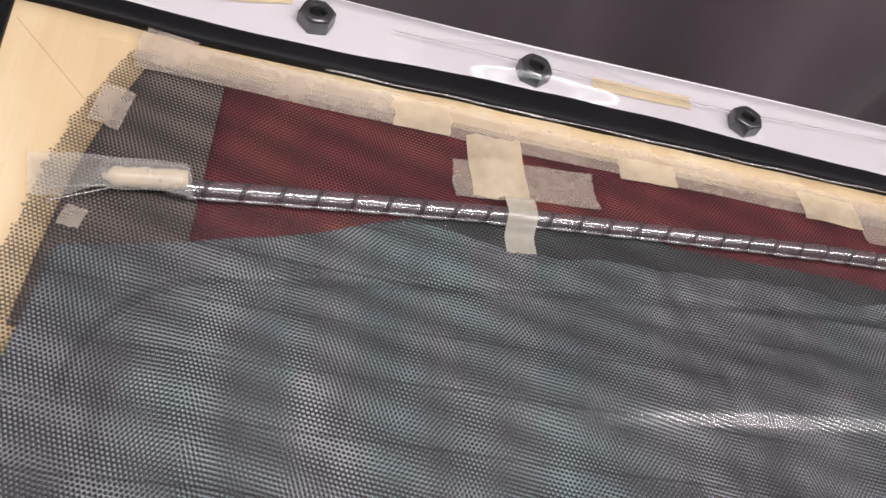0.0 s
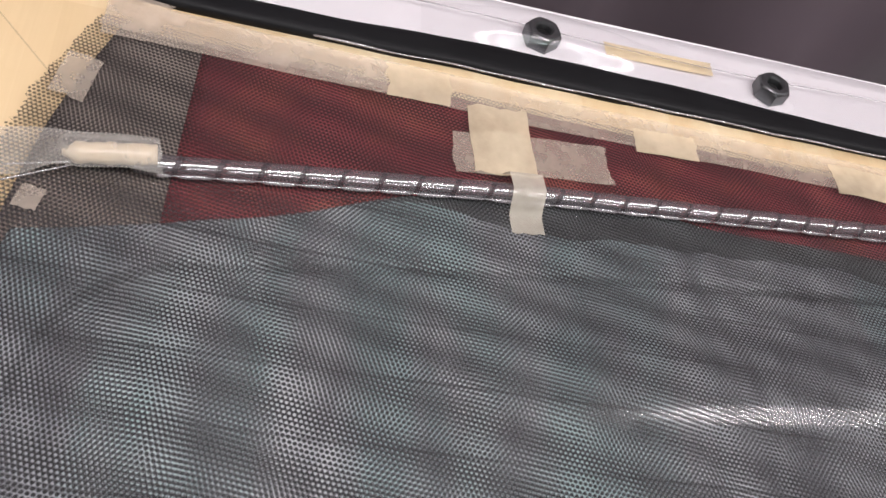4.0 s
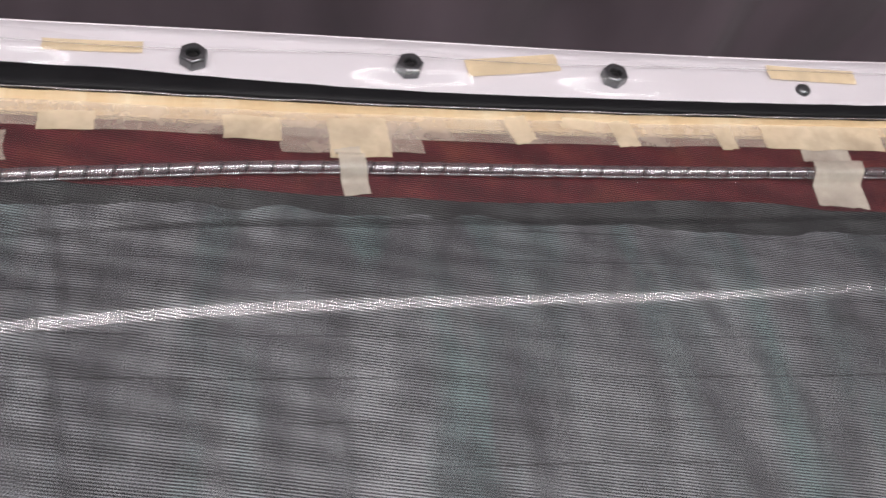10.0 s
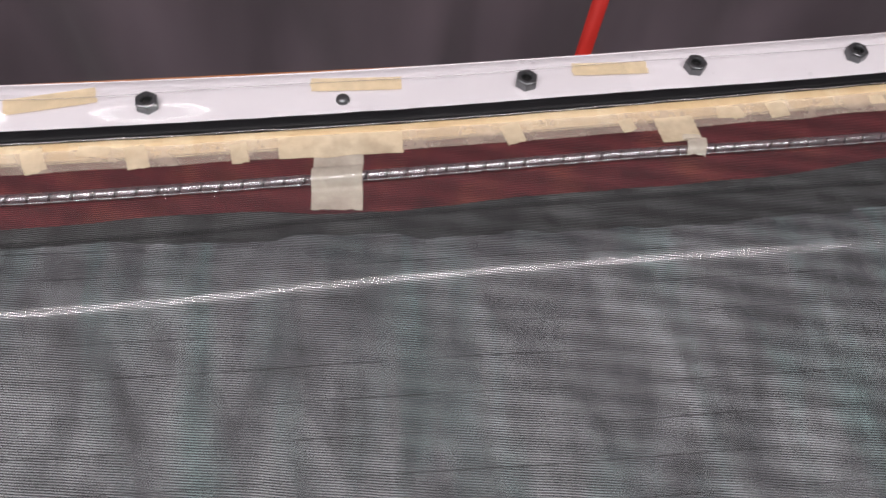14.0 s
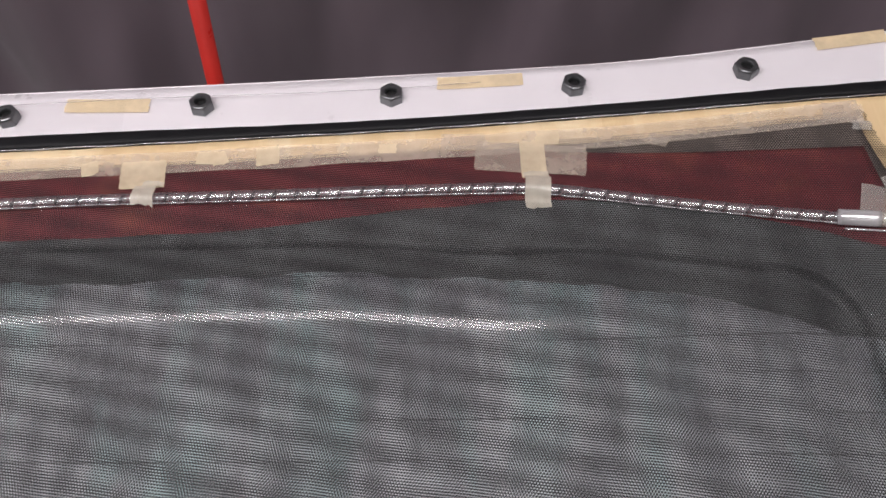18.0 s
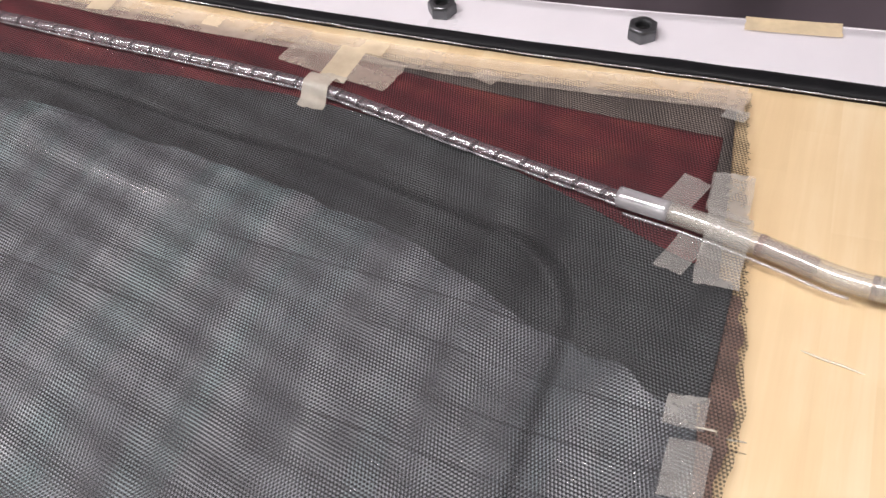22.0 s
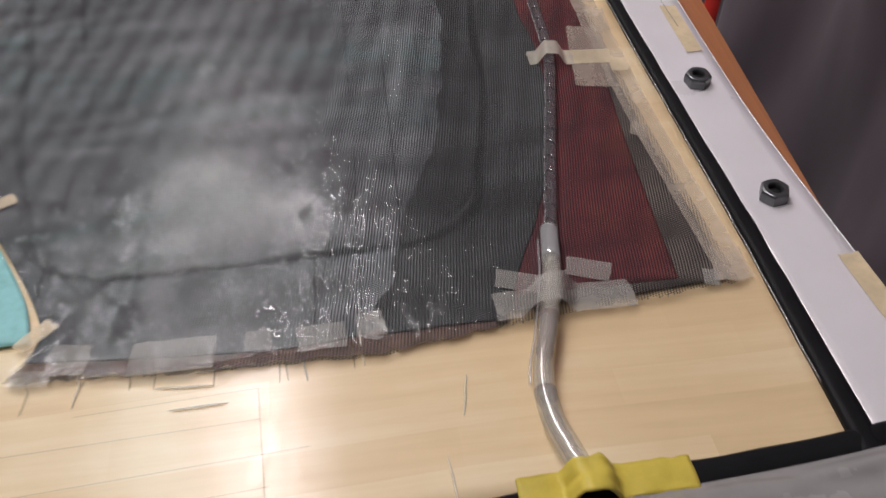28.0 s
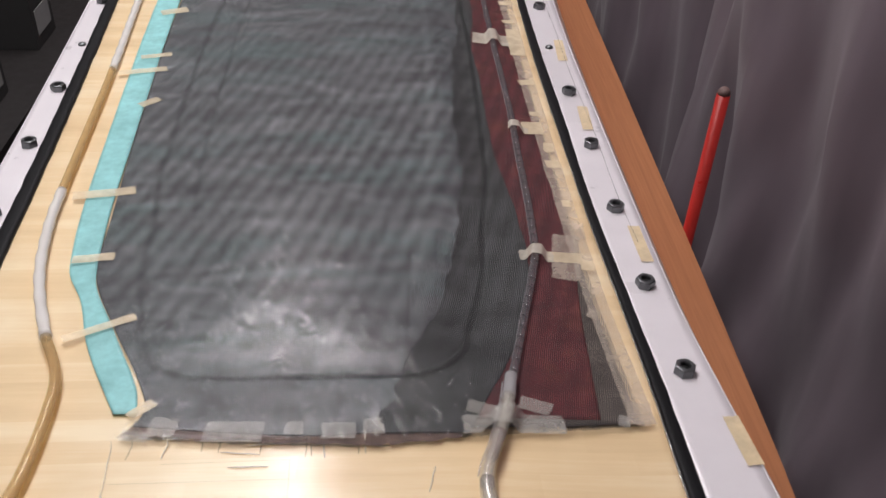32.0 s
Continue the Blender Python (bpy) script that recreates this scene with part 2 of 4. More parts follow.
def make_plastic(name, tint, body, share, rough=0.07, sheen=0.05, edge=0.55):
    """Thin clear or milky plastic: see-through, with gloss that grows to its edges and a little haze."""
    n = Nodes(name)
    lw = n.node("ShaderNodeLayerWeight")
    lw.inputs[0].default_value = 0.5
    clear, gloss, haze = n.node("ShaderNodeBsdfTransparent"), n.node("ShaderNodeBsdfGlossy"), n.node("ShaderNodeBsdfDiffuse")
    clear.inputs[0].default_value, haze.inputs[0].default_value = (*tint, 1), (*body, 1)
    gloss.inputs["Roughness"].default_value = rough
    m1, m2 = n.node("ShaderNodeMixShader"), n.node("ShaderNodeMixShader")
    m1.inputs[0].default_value = share
    n.link(clear.outputs[0], m1.inputs[1])
    n.link(haze.outputs[0], m1.inputs[2])
    n.link(n.math("ADD", n.math("MULTIPLY", n.math("POWER", lw.outputs["Facing"], 4.0), edge), sheen), m2.inputs[0])
    n.link(m1.outputs[0], m2.inputs[1])
    n.link(gloss.outputs[0], m2.inputs[2])
    n.link(m2.outputs[0], n.out.inputs[0])
    return n.mat


def make_film():
    """The clear vacuum film where it lies tight on the cloth."""
    n = Nodes("vacuum_film")
    h = net_mask(n)
    loose = n.range(n.xyz()[0], 1.20, 1.335)
    crinkle = n.math("ADD", n.noise(150, 1, 0.5, (1.0, 0.8, 1), 1.2), n.math("MULTIPLY", n.noise(48, 1, 0.5, (0.5, 1.6, 1)), 1.5))
    thread = n.math("MULTIPLY", h, n.range(loose, 0, 1, 1.0, 1.8))
    bump = n.bump(thread, 0.07, 0.0003, n.bump(n.math("MULTIPLY", crinkle, loose), 0.42, 0.0034, film_wrinkle(n, 0.115)))
    clear, gloss = n.node("ShaderNodeBsdfTransparent"), n.node("ShaderNodeBsdfGlossy")
    n.put(gloss.inputs["Roughness"], n.range(loose, 0, 1, 0.145, 0.075))
    n.link(bump, gloss.inputs["Normal"])
    mix = n.node("ShaderNodeMixShader")
    n.put(mix.inputs[0], n.range(loose, 0, 1, 0.050, 0.042))
    n.link(clear.outputs[0], mix.inputs[1])
    n.link(gloss.outputs[0], mix.inputs[2])
    n.link(mix.outputs[0], n.out.inputs[0])
    return n.mat


def make_curtain():
    n = Nodes("curtain_cloth")
    f = n.noise(900, 2, 0.5)
    g = n.noise(3.5, 4, 0.6, (1, 1, 0.3))
    n.set(color=n.ramp(g, [(0.3, (0.098, 0.075, 0.088)), (0.7, (0.198, 0.154, 0.178))]), rough=0.66, sheen=0.12, spec=0.3, normal=n.bump(f, 0.2, 0.0006))
    return n.mat


def make_wood(name, dark, light):
    n = Nodes(name)
    grain = n.noise(28, 6, 0.65, (0.12, 3.0, 3.0), 0.8)
    fine = n.noise(160, 3, 0.6, (0.06, 2.5, 2.5))
    s = n.math("ADD", n.math("MULTIPLY", grain, 0.65), n.math("MULTIPLY", fine, 0.35))
    n.set(color=n.ramp(s, [(0.3, dark), (0.7, light)]), rough=0.5, normal=n.bump(fine, 0.1, 0.0005))
    return n.mat


M_VENEER, M_NET, M_BLACK, M_WET, M_RED = make_veneer(), make_net(), make_black(), make_wet(), make_red()
M_TAPE = make_tape("masking_tape", (0.83, 0.69, 0.48), 0.55)
M_TAPE_STRAP = make_tape("masking_tape_strap", (0.72, 0.66, 0.55), 0.50)
M_TAPE_THIN = make_tape("masking_tape_soaked", (0.66, 0.56, 0.46), 0.37, 0.2)
M_TAPE_CLEAR = make_tape("masking_tape_clear", (0.60, 0.57, 0.52), 0.34, 0.15)
M_TAPE_RAIL = make_tape("rail_tape", (0.80, 0.64, 0.40), 0.75)
M_BLUE = make_tape("blue_film", (0.27, 0.57, 0.57), 0.93)
M_YELLOW = make_tape("yellow_tape", (0.64, 0.50, 0.08), 1.0)
M_RAIL = plain("rail_white", (0.70, 0.665, 0.69), 0.32, vary=0.05, scale=25, bump=0.03, coat=0.5, coat_rough=0.12)
M_SEAL = plain("seal_black", (0.010, 0.010, 0.011), 0.5, vary=0.3, scale=40, bump=0.12, spec=0.12)
M_NUT = plain("nut_steel", (0.16, 0.165, 0.17), 0.34, metal=0.85, vary=0.25, scale=300, bump=0.1)
M_NUT_DARK = plain("nut_thread", (0.03, 0.03, 0.03), 0.5, metal=0.6, scale=300)
M_CLEAR = make_plastic("clear_plastic", (0.86, 0.84, 0.86), (0.42, 0.39, 0.41), 0.12, 0.14, 0.20, 0.35)
M_HOSE = make_plastic("clear_hose", (0.975, 0.97, 0.955), (0.93, 0.88, 0.79), 0.20, 0.14, 0.14, 0.15)
M_CUT = plain("slit_dark", (0.07, 0.058, 0.064), 0.5, vary=0.2, scale=90, alpha=0.7)
M_FILM = make_plastic("bag_film", (0.975, 0.975, 0.975), (0.7, 0.7, 0.7), 0.0, 0.09, 0.03, 0.24)
M_MILKY = make_plastic("milky_plastic", (0.95, 0.94, 0.92), (0.84, 0.83, 0.82), 0.62)
M_SLEEVE = make_plastic("shiny_sleeve", (0.90, 0.89, 0.90), (0.82, 0.81, 0.82), 0.38, 0.12, 0.26, 0.25)
M_TAN = make_plastic("tan_tube", (0.90, 0.78, 0.56), (0.66, 0.50, 0.28), 0.36)
M_CLAY = plain("plug_paper", (0.78, 0.62, 0.42), 0.4, scale=120, coat=0.5, coat_rough=0.1)
M_BAG = plain("grey_film", (0.30, 0.285, 0.28), 0.25, vary=0.2, scale=18, bump=0.3, coat=0.6, coat_rough=0.1)
M_CURTAIN = make_curtain()
M_VACUUM = make_film()
# see-through dark colours that paint the shade of the board's creases
M_CREASE_SHADE = plain("crease_shade", (0.030, 0.032, 0.032), 0.75, vary=0.3, scale=120, bump=0.2, spec=0.15, alpha=0.19)
M_CREASE_SHADE_FAINT = plain("crease_shade_faint", (0.030, 0.032, 0.032), 0.75, vary=0.3, scale=120, bump=0.2, spec=0.15, alpha=0.17)
M_BEAM = make_wood("beech_board", (0.29, 0.105, 0.042), (0.45, 0.185, 0.080))
M_POLE = plain("red_lacquer", (0.46, 0.026, 0.020), 0.32, vary=0.15, scale=30)
M_POLE_END = plain("pole_end", (0.16, 0.10, 0.09), 0.6)
M_WALL = plain("room_paint", (0.42, 0.40, 0.38), 0.8, scale=8)
M_CEIL = plain("ceiling_paint", (0.62, 0.61, 0.60), 0.8, scale=8)
M_FLOOR = plain("concrete_floor", (0.014, 0.012, 0.012), 0.6, scale=12)
M_TABLE = plain("table_white", (0.72, 0.72, 0.69), 0.45, scale=20)
M_LABEL = plain("box_label", (0.30, 0.30, 0.295), 0.7)
M_PENCIL = plain("pencil_grey", (0.16, 0.13, 0.11), 0.8, vary=0.4, scale=400, alpha=0.2)
M_SHELF = plain("dark_shelf", (0.012, 0.009, 0.009), 0.6)
M_BOX = plain("box_card", (0.028, 0.027, 0.027), 0.7)
M_CORE = plain("mould_core", (0.42, 0.30, 0.17), 0.6)

# ---- shapes ----
BOLT_X = (0.0245, 0.130, 0.246, 0.3755, 0.511, 0.649, 0.786, 0.918, 1.048, 1.173, 1.290)
BOLT_Y = (0.005, 0.003, 0.000, 0.000, -0.002, -0.007, -0.003, 0.000, 0.000, 0.000, 0.002)


def step(a, b, v):
    v = min(1.0, max(0.0, (v - a) / (b - a)))
    return v * v * (3 - 2 * v)


def curve(rows):
    """A smooth curve through (x, y) rows, held level past its ends."""
    xs, ys = [r[0] for r in rows], [r[1] for r in rows]
    slopes = []
    for i in range(len(xs)):
        a, b = max(0, i - 1), min(len(xs) - 1, i + 1)
        slopes.append((ys[b] - ys[a]) / (xs[b] - xs[a]))

    def at(x):
        if x <= xs[0]:
            return ys[0] + slopes[0] * (x - xs[0])
        if x >= xs[-1]:
            return ys[-1] + slopes[-1] * (x - xs[-1])
        i = next(j for j in range(len(xs) - 1) if xs[j + 1] >= x)
        w = xs[i + 1] - xs[i]
        t = (x - xs[i]) / w
        return (ys[i] * (1 + 2 * t) * (1 - t) ** 2 + ys[i + 1] * t * t * (3 - 2 * t)
                + w * (slopes[i] * t * (1 - t) ** 2 - slopes[i + 1] * t * t * (1 - t)))

    return at


def rail_z(x):
    """Rocker of the mould along its two rails."""
    return -0.0035 + 0.0345 * (x - 0.68) ** 2 + 0.009 * step(1.18, 1.46, x)


def mid_z(x):
    u = (min(1.6, max(-0.25, x)) - 0.65) / 0.65
    return 0.0059 + 0.0008 * u + 0.0056 * u * u + 0.0054 * u ** 3 + 0.0055 * u ** 4


def bed(x, y):
    """Upper face of the mould panel."""
    return rail_z(x) + (mid_z(x) - rail_z(x)) * step(-0.03, -0.20, y)


# the far edge of the board under the cloth; the near edge mirrors it
EDGE_FAR = curve([(-0.06, -0.150), (-0.002, -0.143), (0.061, -0.134), (0.18, -0.123), (0.287, -0.1175), (0.545, -0.1175), (0.642, -0.1155), (0.80, -0.117),
                  (0.946, -0.1215), (1.02, -0.125), (1.102, -0.1365), (1.168, -0.141), (1.259, -0.161), (1.32, -0.178)])
MIRROR = -0.566
END_X = (-0.046, 1.307)


def inside(x, y):
    """How far a place lies inside the board's outline."""
    d = [EDGE_FAR(x) - y, y - (MIRROR - EDGE_FAR(x)), END_X[1] - x, x - END_X[0]]
    r = 0.05
    e = [max(0.0, r - min(d[0], d[1])), max(0.0, r - min(d[2], d[3]))]
    return r - math.hypot(*e) if min(e) > 0 else min(d)


def board(x, y, crease=1.0):
    """Rise of the cloth over the board, its edge crease and its two beads."""
    d = inside(x, y)
    z = 0.0045 * step(0.002, 0.045 + 0.065 * step(-0.24, -0.33, y), d) - crease * 0.0007 * math.exp(-(d / 0.0026) ** 2)
    far = EDGE_FAR(x) - y - 0.0557
    up = step(0.0062, -0.0062, far) if far > -0.0062 else step(-0.046, -0.0062, far)
    z += 0.0033 * up * step(0.03, 0.20, x) * step(1.25, 1.08, x)
    near = y - (MIRROR - EDGE_FAR(x)) - 0.036
    z -= crease * 0.0020 * math.exp(-(near / 0.0030) ** 2) * step(0.02, 0.14, x) * step(1.10, 1.02, x)
    return z


def quilt(x, y):
    """Slack and wrinkles of the cloth."""
    p = Vector((x + 0.2 * y, y, 0.3))
    return 0.0003 * noise.noise(Vector((p.x * 13, p.y * 12, 0.3))) + 0.00034 * noise.noise(Vector((p.x * 46, p.y * 11, 2.3))) + 0.00010 * noise.noise(Vector((p.x * 120, p.y * 30, 5.3)))


def top(x, y):
    """Height of the laid cloth."""
    return bed(x, y) + 0.0018 + board(x, y) + quilt(x, y) * step(-0.03, -0.09, y)


def drape(x, y):
    """Height of the tight film, which bridges the creases."""
    return bed(x, y) + 0.0018 + board(x, y, 0.0) + 0.6 * quilt(x, y) * step(-0.03, -0.09, y)


def part(name, bm, material, parent=None, label="", smooth=True):
    me = bpy.data.meshes.new(name)
    bmesh.ops.recalc_face_normals(bm, faces=bm.faces)
    bm.to_mesh(me)
    bm.free()
    me.materials.append(material)
    if smooth:
        me.polygons.foreach_set("use_smooth", [True] * len(me.polygons))
    ob = new(name, me)
    if parent is not None:
        ob.parent = parent
    if label:
        ob["label"] = label
    return ob


def raw(name, verts, faces, material, parent=None, label="", smooth=True):
    me = bpy.data.meshes.new(name)
    me.from_pydata(verts, [], faces)
    me.materials.append(material)
    if smooth:
        me.polygons.foreach_set("use_smooth", [True] * len(me.polygons))
    ob = new(name, me)
    if parent is not None:
        ob.parent = parent
    if label:
        ob["label"] = label
    return ob


def empty(name, at=(0, 0, 0)):
    ob = new(name)
    ob.location = at
    return ob


def box(x0, x1, y0, y1, z0, z1, bevel=0.0):
    bm = bmesh.new()
    m = Matrix.Translation(((x0 + x1) / 2, (y0 + y1) / 2, (z0 + z1) / 2)) @ Matrix.Diagonal((x1 - x0, y1 - y0, z1 - z0, 1))
    bmesh.ops.create_cube(bm, size=1, matrix=m)
    if bevel:
        bmesh.ops.bevel(bm, geom=bm.edges[:], offset=bevel, segments=2, affect="EDGES", profile=0.6)
    return bm


def band(name, x0, x1, nx, lo, hi, ny, height, thick, material, parent=None, label=""):
    """A sheet between the curves lo(x) and hi(x), laid at height(x, y), with a thickness."""
    verts, faces = [], []
    for i in range(nx + 1):
        x = x0 + (x1 - x0) * i / nx
        a, b = lo(x), hi(x)
        for j in range(ny + 1):
            y = a + (b - a) * j / ny
            verts.append((x, y, height(x, y)))
    n, w = len(verts), ny + 1
    for i in range(nx):
        for j in range(ny):
            a = i * w + j
            faces.append((a, a + w, a + w + 1, a + 1))
    if thick:
        verts += [(x, y, z - thick) for x, y, z in verts]
        faces += [tuple(n + v for v in reversed(f)) for f in faces]
        ring = list(range(ny + 1)) + [i * w + ny for i in range(1, nx + 1)] + [nx * w + j for j in range(ny - 1, -1, -1)] + [i * w for i in range(nx - 1, 0, -1)]
        for a, b in zip(ring, ring[1:] + ring[:1]):
            faces.append((a, b, n + b, n + a))
    return raw(name, verts, faces, material, parent, label)


def sweep(points, radius, sides=12, cap=True):
    """A tube along points; radius is a number or a function of the share of its length."""
    bm = bmesh.new()
    rings = []
    pts = [Vector(p) for p in points]
    for i, p in enumerate(pts):
        d = (pts[min(i + 1, len(pts) - 1)] - pts[max(i - 1, 0)]).normalized()
        s = d.cross(Vector((0, 0, 1))).normalized()
        u = s.cross(d)
        r = radius(i / (len(pts) - 1)) if callable(radius) else radius
        rings.append([bm.verts.new(p + r * (math.cos(a) * s + math.sin(a) * u)) for a in (2 * math.pi * k / sides for k in range(sides))])
    for a, b in zip(rings, rings[1:]):
        for k in range(sides):
            bm.faces.new((a[k], a[(k + 1) % sides], b[(k + 1) % sides], b[k]))
    if cap:
        bm.faces.new(rings[0][::-1])
        bm.faces.new(rings[-1])
    return bm


def line(rows, n):
    """n + 1 places along a smooth curve through (x, y) rows that run mostly along x."""
    c = curve(rows)
    a, b = rows[0][0], rows[-1][0]
    return [(a + (b - a) * i / n, c(a + (b - a) * i / n)) for i in range(n + 1)]

# ---- the room ----
FLOOR_Z, CEIL_Z = -0.84, 1.60


def room():
    tagged(part("floor", box(-2.2, 3.6, -2.6, 0.42, FLOOR_Z - 0.1, FLOOR_Z), M_FLOOR, smooth=False), "grey concrete workshop floor under the bench", "floor", kind="structure")
    tagged(part("ceiling", box(-2.2, 3.6, -2.6, 0.42, CEIL_Z, CEIL_Z + 0.1), M_CEIL, smooth=False), "plain pale painted ceiling over the workshop", "ceiling", kind="structure")
    for name, b in (("wall_north", (-2.3, 3.7, 0.42, 0.52)), ("wall_south", (-2.3, 3.7, -2.7, -2.6)), ("wall_west", (-2.3, -2.2, -2.6, 0.42)), ("wall_east", (3.6, 3.7, -2.6, 0.42))):
        tagged(part(name, box(*b, FLOOR_Z - 0.1, CEIL_Z + 0.1), M_WALL, smooth=False), "plain grey painted workshop wall", "wall", kind="structure")


room()


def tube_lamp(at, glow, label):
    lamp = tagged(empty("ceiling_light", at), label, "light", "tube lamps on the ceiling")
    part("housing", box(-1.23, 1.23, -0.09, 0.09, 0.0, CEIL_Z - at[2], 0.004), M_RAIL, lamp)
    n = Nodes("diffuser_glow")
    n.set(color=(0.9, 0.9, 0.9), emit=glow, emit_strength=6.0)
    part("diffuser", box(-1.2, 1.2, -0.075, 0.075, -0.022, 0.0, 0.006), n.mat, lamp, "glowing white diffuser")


tube_lamp(LAMP, (1.0, 0.90, 0.93), "long white fluorescent fixture on the ceiling with a glowing diffuser")
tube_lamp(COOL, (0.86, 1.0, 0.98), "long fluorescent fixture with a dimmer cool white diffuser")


def curtain():
    """A dark cloth hung behind the bench, in long soft folds."""
    nx, nz = 260, 48
    verts, faces = [], []
    for i in range(nx + 1):
        x = -1.9 + 5.2 * i / nx
        for j in range(nz + 1):
            z = FLOOR_Z + 0.01 + (CEIL_Z - 0.05 - FLOOR_Z) * j / nz
            w = (noise.noise(Vector((x * 1.9, 0.4, z * 0.35))) * 0.055 + 0.010 * math.sin(x * 17 + 5.0 * noise.noise(Vector((x * 2.1, z * 0.9, 2)))) * (0.6 + noise.noise(Vector((x * 2.7, z * 0.5, 9))))
                 + 0.066 * noise.noise(Vector((x * 8, z * 1.6, 7))) + 0.014 * noise.noise(Vector((x * 21, z * 6, 3))))
            verts.append((x, 0.30 + w, z))
    for i in range(nx):
        for j in range(nz):
            a = i * (nz + 1) + j
            faces.append((a, a + 1, a + nz + 2, a + nz + 1))
    ob = raw("curtain", verts, faces, M_CURTAIN)
    s = ob.modifiers.new("thick", "SOLIDIFY")
    s.thickness = 0.003
    tagged(ob, "dark purple-grey cloth curtain hanging behind the bench", "curtain")


curtain()


def sweep_up(points, radius, sides=16):
    """A straight upright tube."""
    bm = bmesh.new()
    rings = [[bm.verts.new((p[0] + r * math.cos(a), p[1] + r * math.sin(a), p[2])) for a in (2 * math.pi * k / sides for k in range(sides))]
             for p, r in zip(points, radius)]
    for a, b in zip(rings, rings[1:]):
        for k in range(sides):
            bm.faces.new((a[k], a[(k + 1) % sides], b[(k + 1) % sides], b[k]))
    bm.faces.new(rings[0][::-1])
    bm.faces.new(rings[-1])
    return bm


def red_handle():
    pole = tagged(empty("broom_handle", (0.894 + 0.050 * FLOOR_Z, 0.1430, FLOOR_Z)), "red lacquered round wooden handle leaning upright behind the bench", "pole")
    h = POLE_TOP - FLOOR_Z
    part("shaft", sweep_up([(0, 0, 0), (0.050 * h, 0, h)], [0.0074, 0.0074], 20), M_POLE, pole)
    part("end_cap", sweep_up([(0.050 * h, 0, h), (0.050 * h, 0, h + 0.004), (0.050 * h, 0, h + 0.007)], [0.0072, 0.0065, 0.0045], 20), M_POLE_END, pole, "dull worn rounded end")


POLE_TOP = 0.052
red_handle()


def bench():
    """The work bench on which the mould stands: boards on trestle legs."""
    b = tagged(empty("workbench", (0, 0, FLOOR_Z)), "workbench with an orange-brown beech board top on square legs", "workbench")
    z0, z1 = -0.160 - FLOOR_Z, -0.130 - FLOOR_Z
    verts = [(-0.9, -0.70), (1.445, -0.58), (1.445, 0.121), (1.25, 0.1265), (0.90, 0.1345), (-0.9, 0.172)]
    bm = bmesh.new()
    lo = [bm.verts.new((x, y, z0)) for x, y in verts]
    hi = [bm.verts.new((x, y, z1)) for x, y in verts]
    bm.faces.new(hi), bm.faces.new(lo[::-1])
    for i in range(6):
        bm.faces.new((lo[i], lo[(i + 1) % 6], hi[(i + 1) % 6], hi[i]))
    bmesh.ops.bevel(bm, geom=bm.edges[:], offset=0.003, segments=2, affect="EDGES")
    part("top", bm, M_BEAM, b, smooth=False)
    for x, y in ((-0.8, -0.64), (1.38, -0.53), (-0.8, 0.03), (1.38, 0.0)):
        part("leg", box(x - 0.03, x + 0.03, y - 0.03, y + 0.03, 0, z0, 0.003), M_BEAM, b, smooth=False)


bench()


def side_table():
    t = tagged(empty("side_table", (1.62, -0.25, FLOOR_Z)), "low white table standing at the end of the bench", "table")
    h = -0.135 - FLOOR_Z
    part("top", box(-0.165, 0.5, -0.5, 0.42, h - 0.03, h, 0.004), M_TABLE, t, smooth=False)
    for x, y in ((-0.1, -0.45), (0.45, -0.45), (-0.1, 0.37), (0.45, 0.37)):
        part("leg", box(x - 0.02, x + 0.02, y - 0.02, y + 0.02, 0, h - 0.03), M_TABLE, t, smooth=False)


side_table()


def shelf():
    s = tagged(empty("shelf", (0.1, -1.05, FLOOR_Z)), "dark low shelf with grey cardboard boxes beside the bench", "shelf")
    for z in (0.12, 0.5):
        part("board", box(-0.9, 0.9, -0.17, 0.17, z, z + 0.02), M_SHELF, s, smooth=False)
    for x in (-0.89, 0.89):
        part("side", box(x - 0.01, x + 0.01, -0.17, 0.17, 0, 0.72), M_SHELF, s, smooth=False)
    for x, z, w, h in ((0.10, 0.52, 0.10, 0.12), (0.26, 0.52, 0.09, 0.10), (-0.2, 0.52, 0.12, 0.13), (0.5, 0.14, 0.14, 0.15)):
        bx = tagged(empty("carton", (0.1 + x, -1.0, FLOOR_Z + z)), "small grey cardboard box with a paler label on the shelf", "box", "cartons on the shelf")
        part("body", box(-w / 2, w / 2, -0.06, 0.06, 0, h, 0.002), M_BOX, bx, smooth=False)
        part("label", box(-w * 0.35, w * 0.35, 0.060, 0.0608, h * 0.2, h * 0.6), M_LABEL, bx, "pale paper label", smooth=False)


shelf()

# ---- the mould ----
SEAL_FAR = curve([(-0.11, -0.0140), (-0.02, -0.0190), (0.04, -0.0190), (0.10, -0.0172), (0.19, -0.0180), (0.28, -0.0215), (0.38, -0.0245), (0.50, -0.0257), (0.70, -0.0266), (0.85, -0.0255), (1.06, -0.0255),
                  (1.20, -0.0228), (1.30, -0.0228), (1.40, -0.0255), (1.47, -0.0270)])
SEAL_HALF = curve([(-0.11, 0.0068), (0.03, 0.0064), (0.10, 0.0084), (0.19, 0.0086), (0.30, 0.0066), (0.45, 0.0056), (0.7, 0.0060), (0.85, 0.0060), (1.0, 0.0048), (1.2, 0.0050), (1.35, 0.0056), (1.47, 0.0062)])
NEAR_A, NEAR_B = -0.5655, 0.080


def seal_near(x):
    return NEAR_A - NEAR_B * (0.98 - x)


def rail_far_in(x):
    return SEAL_FAR(x) + SEAL_HALF(x) - 0.002


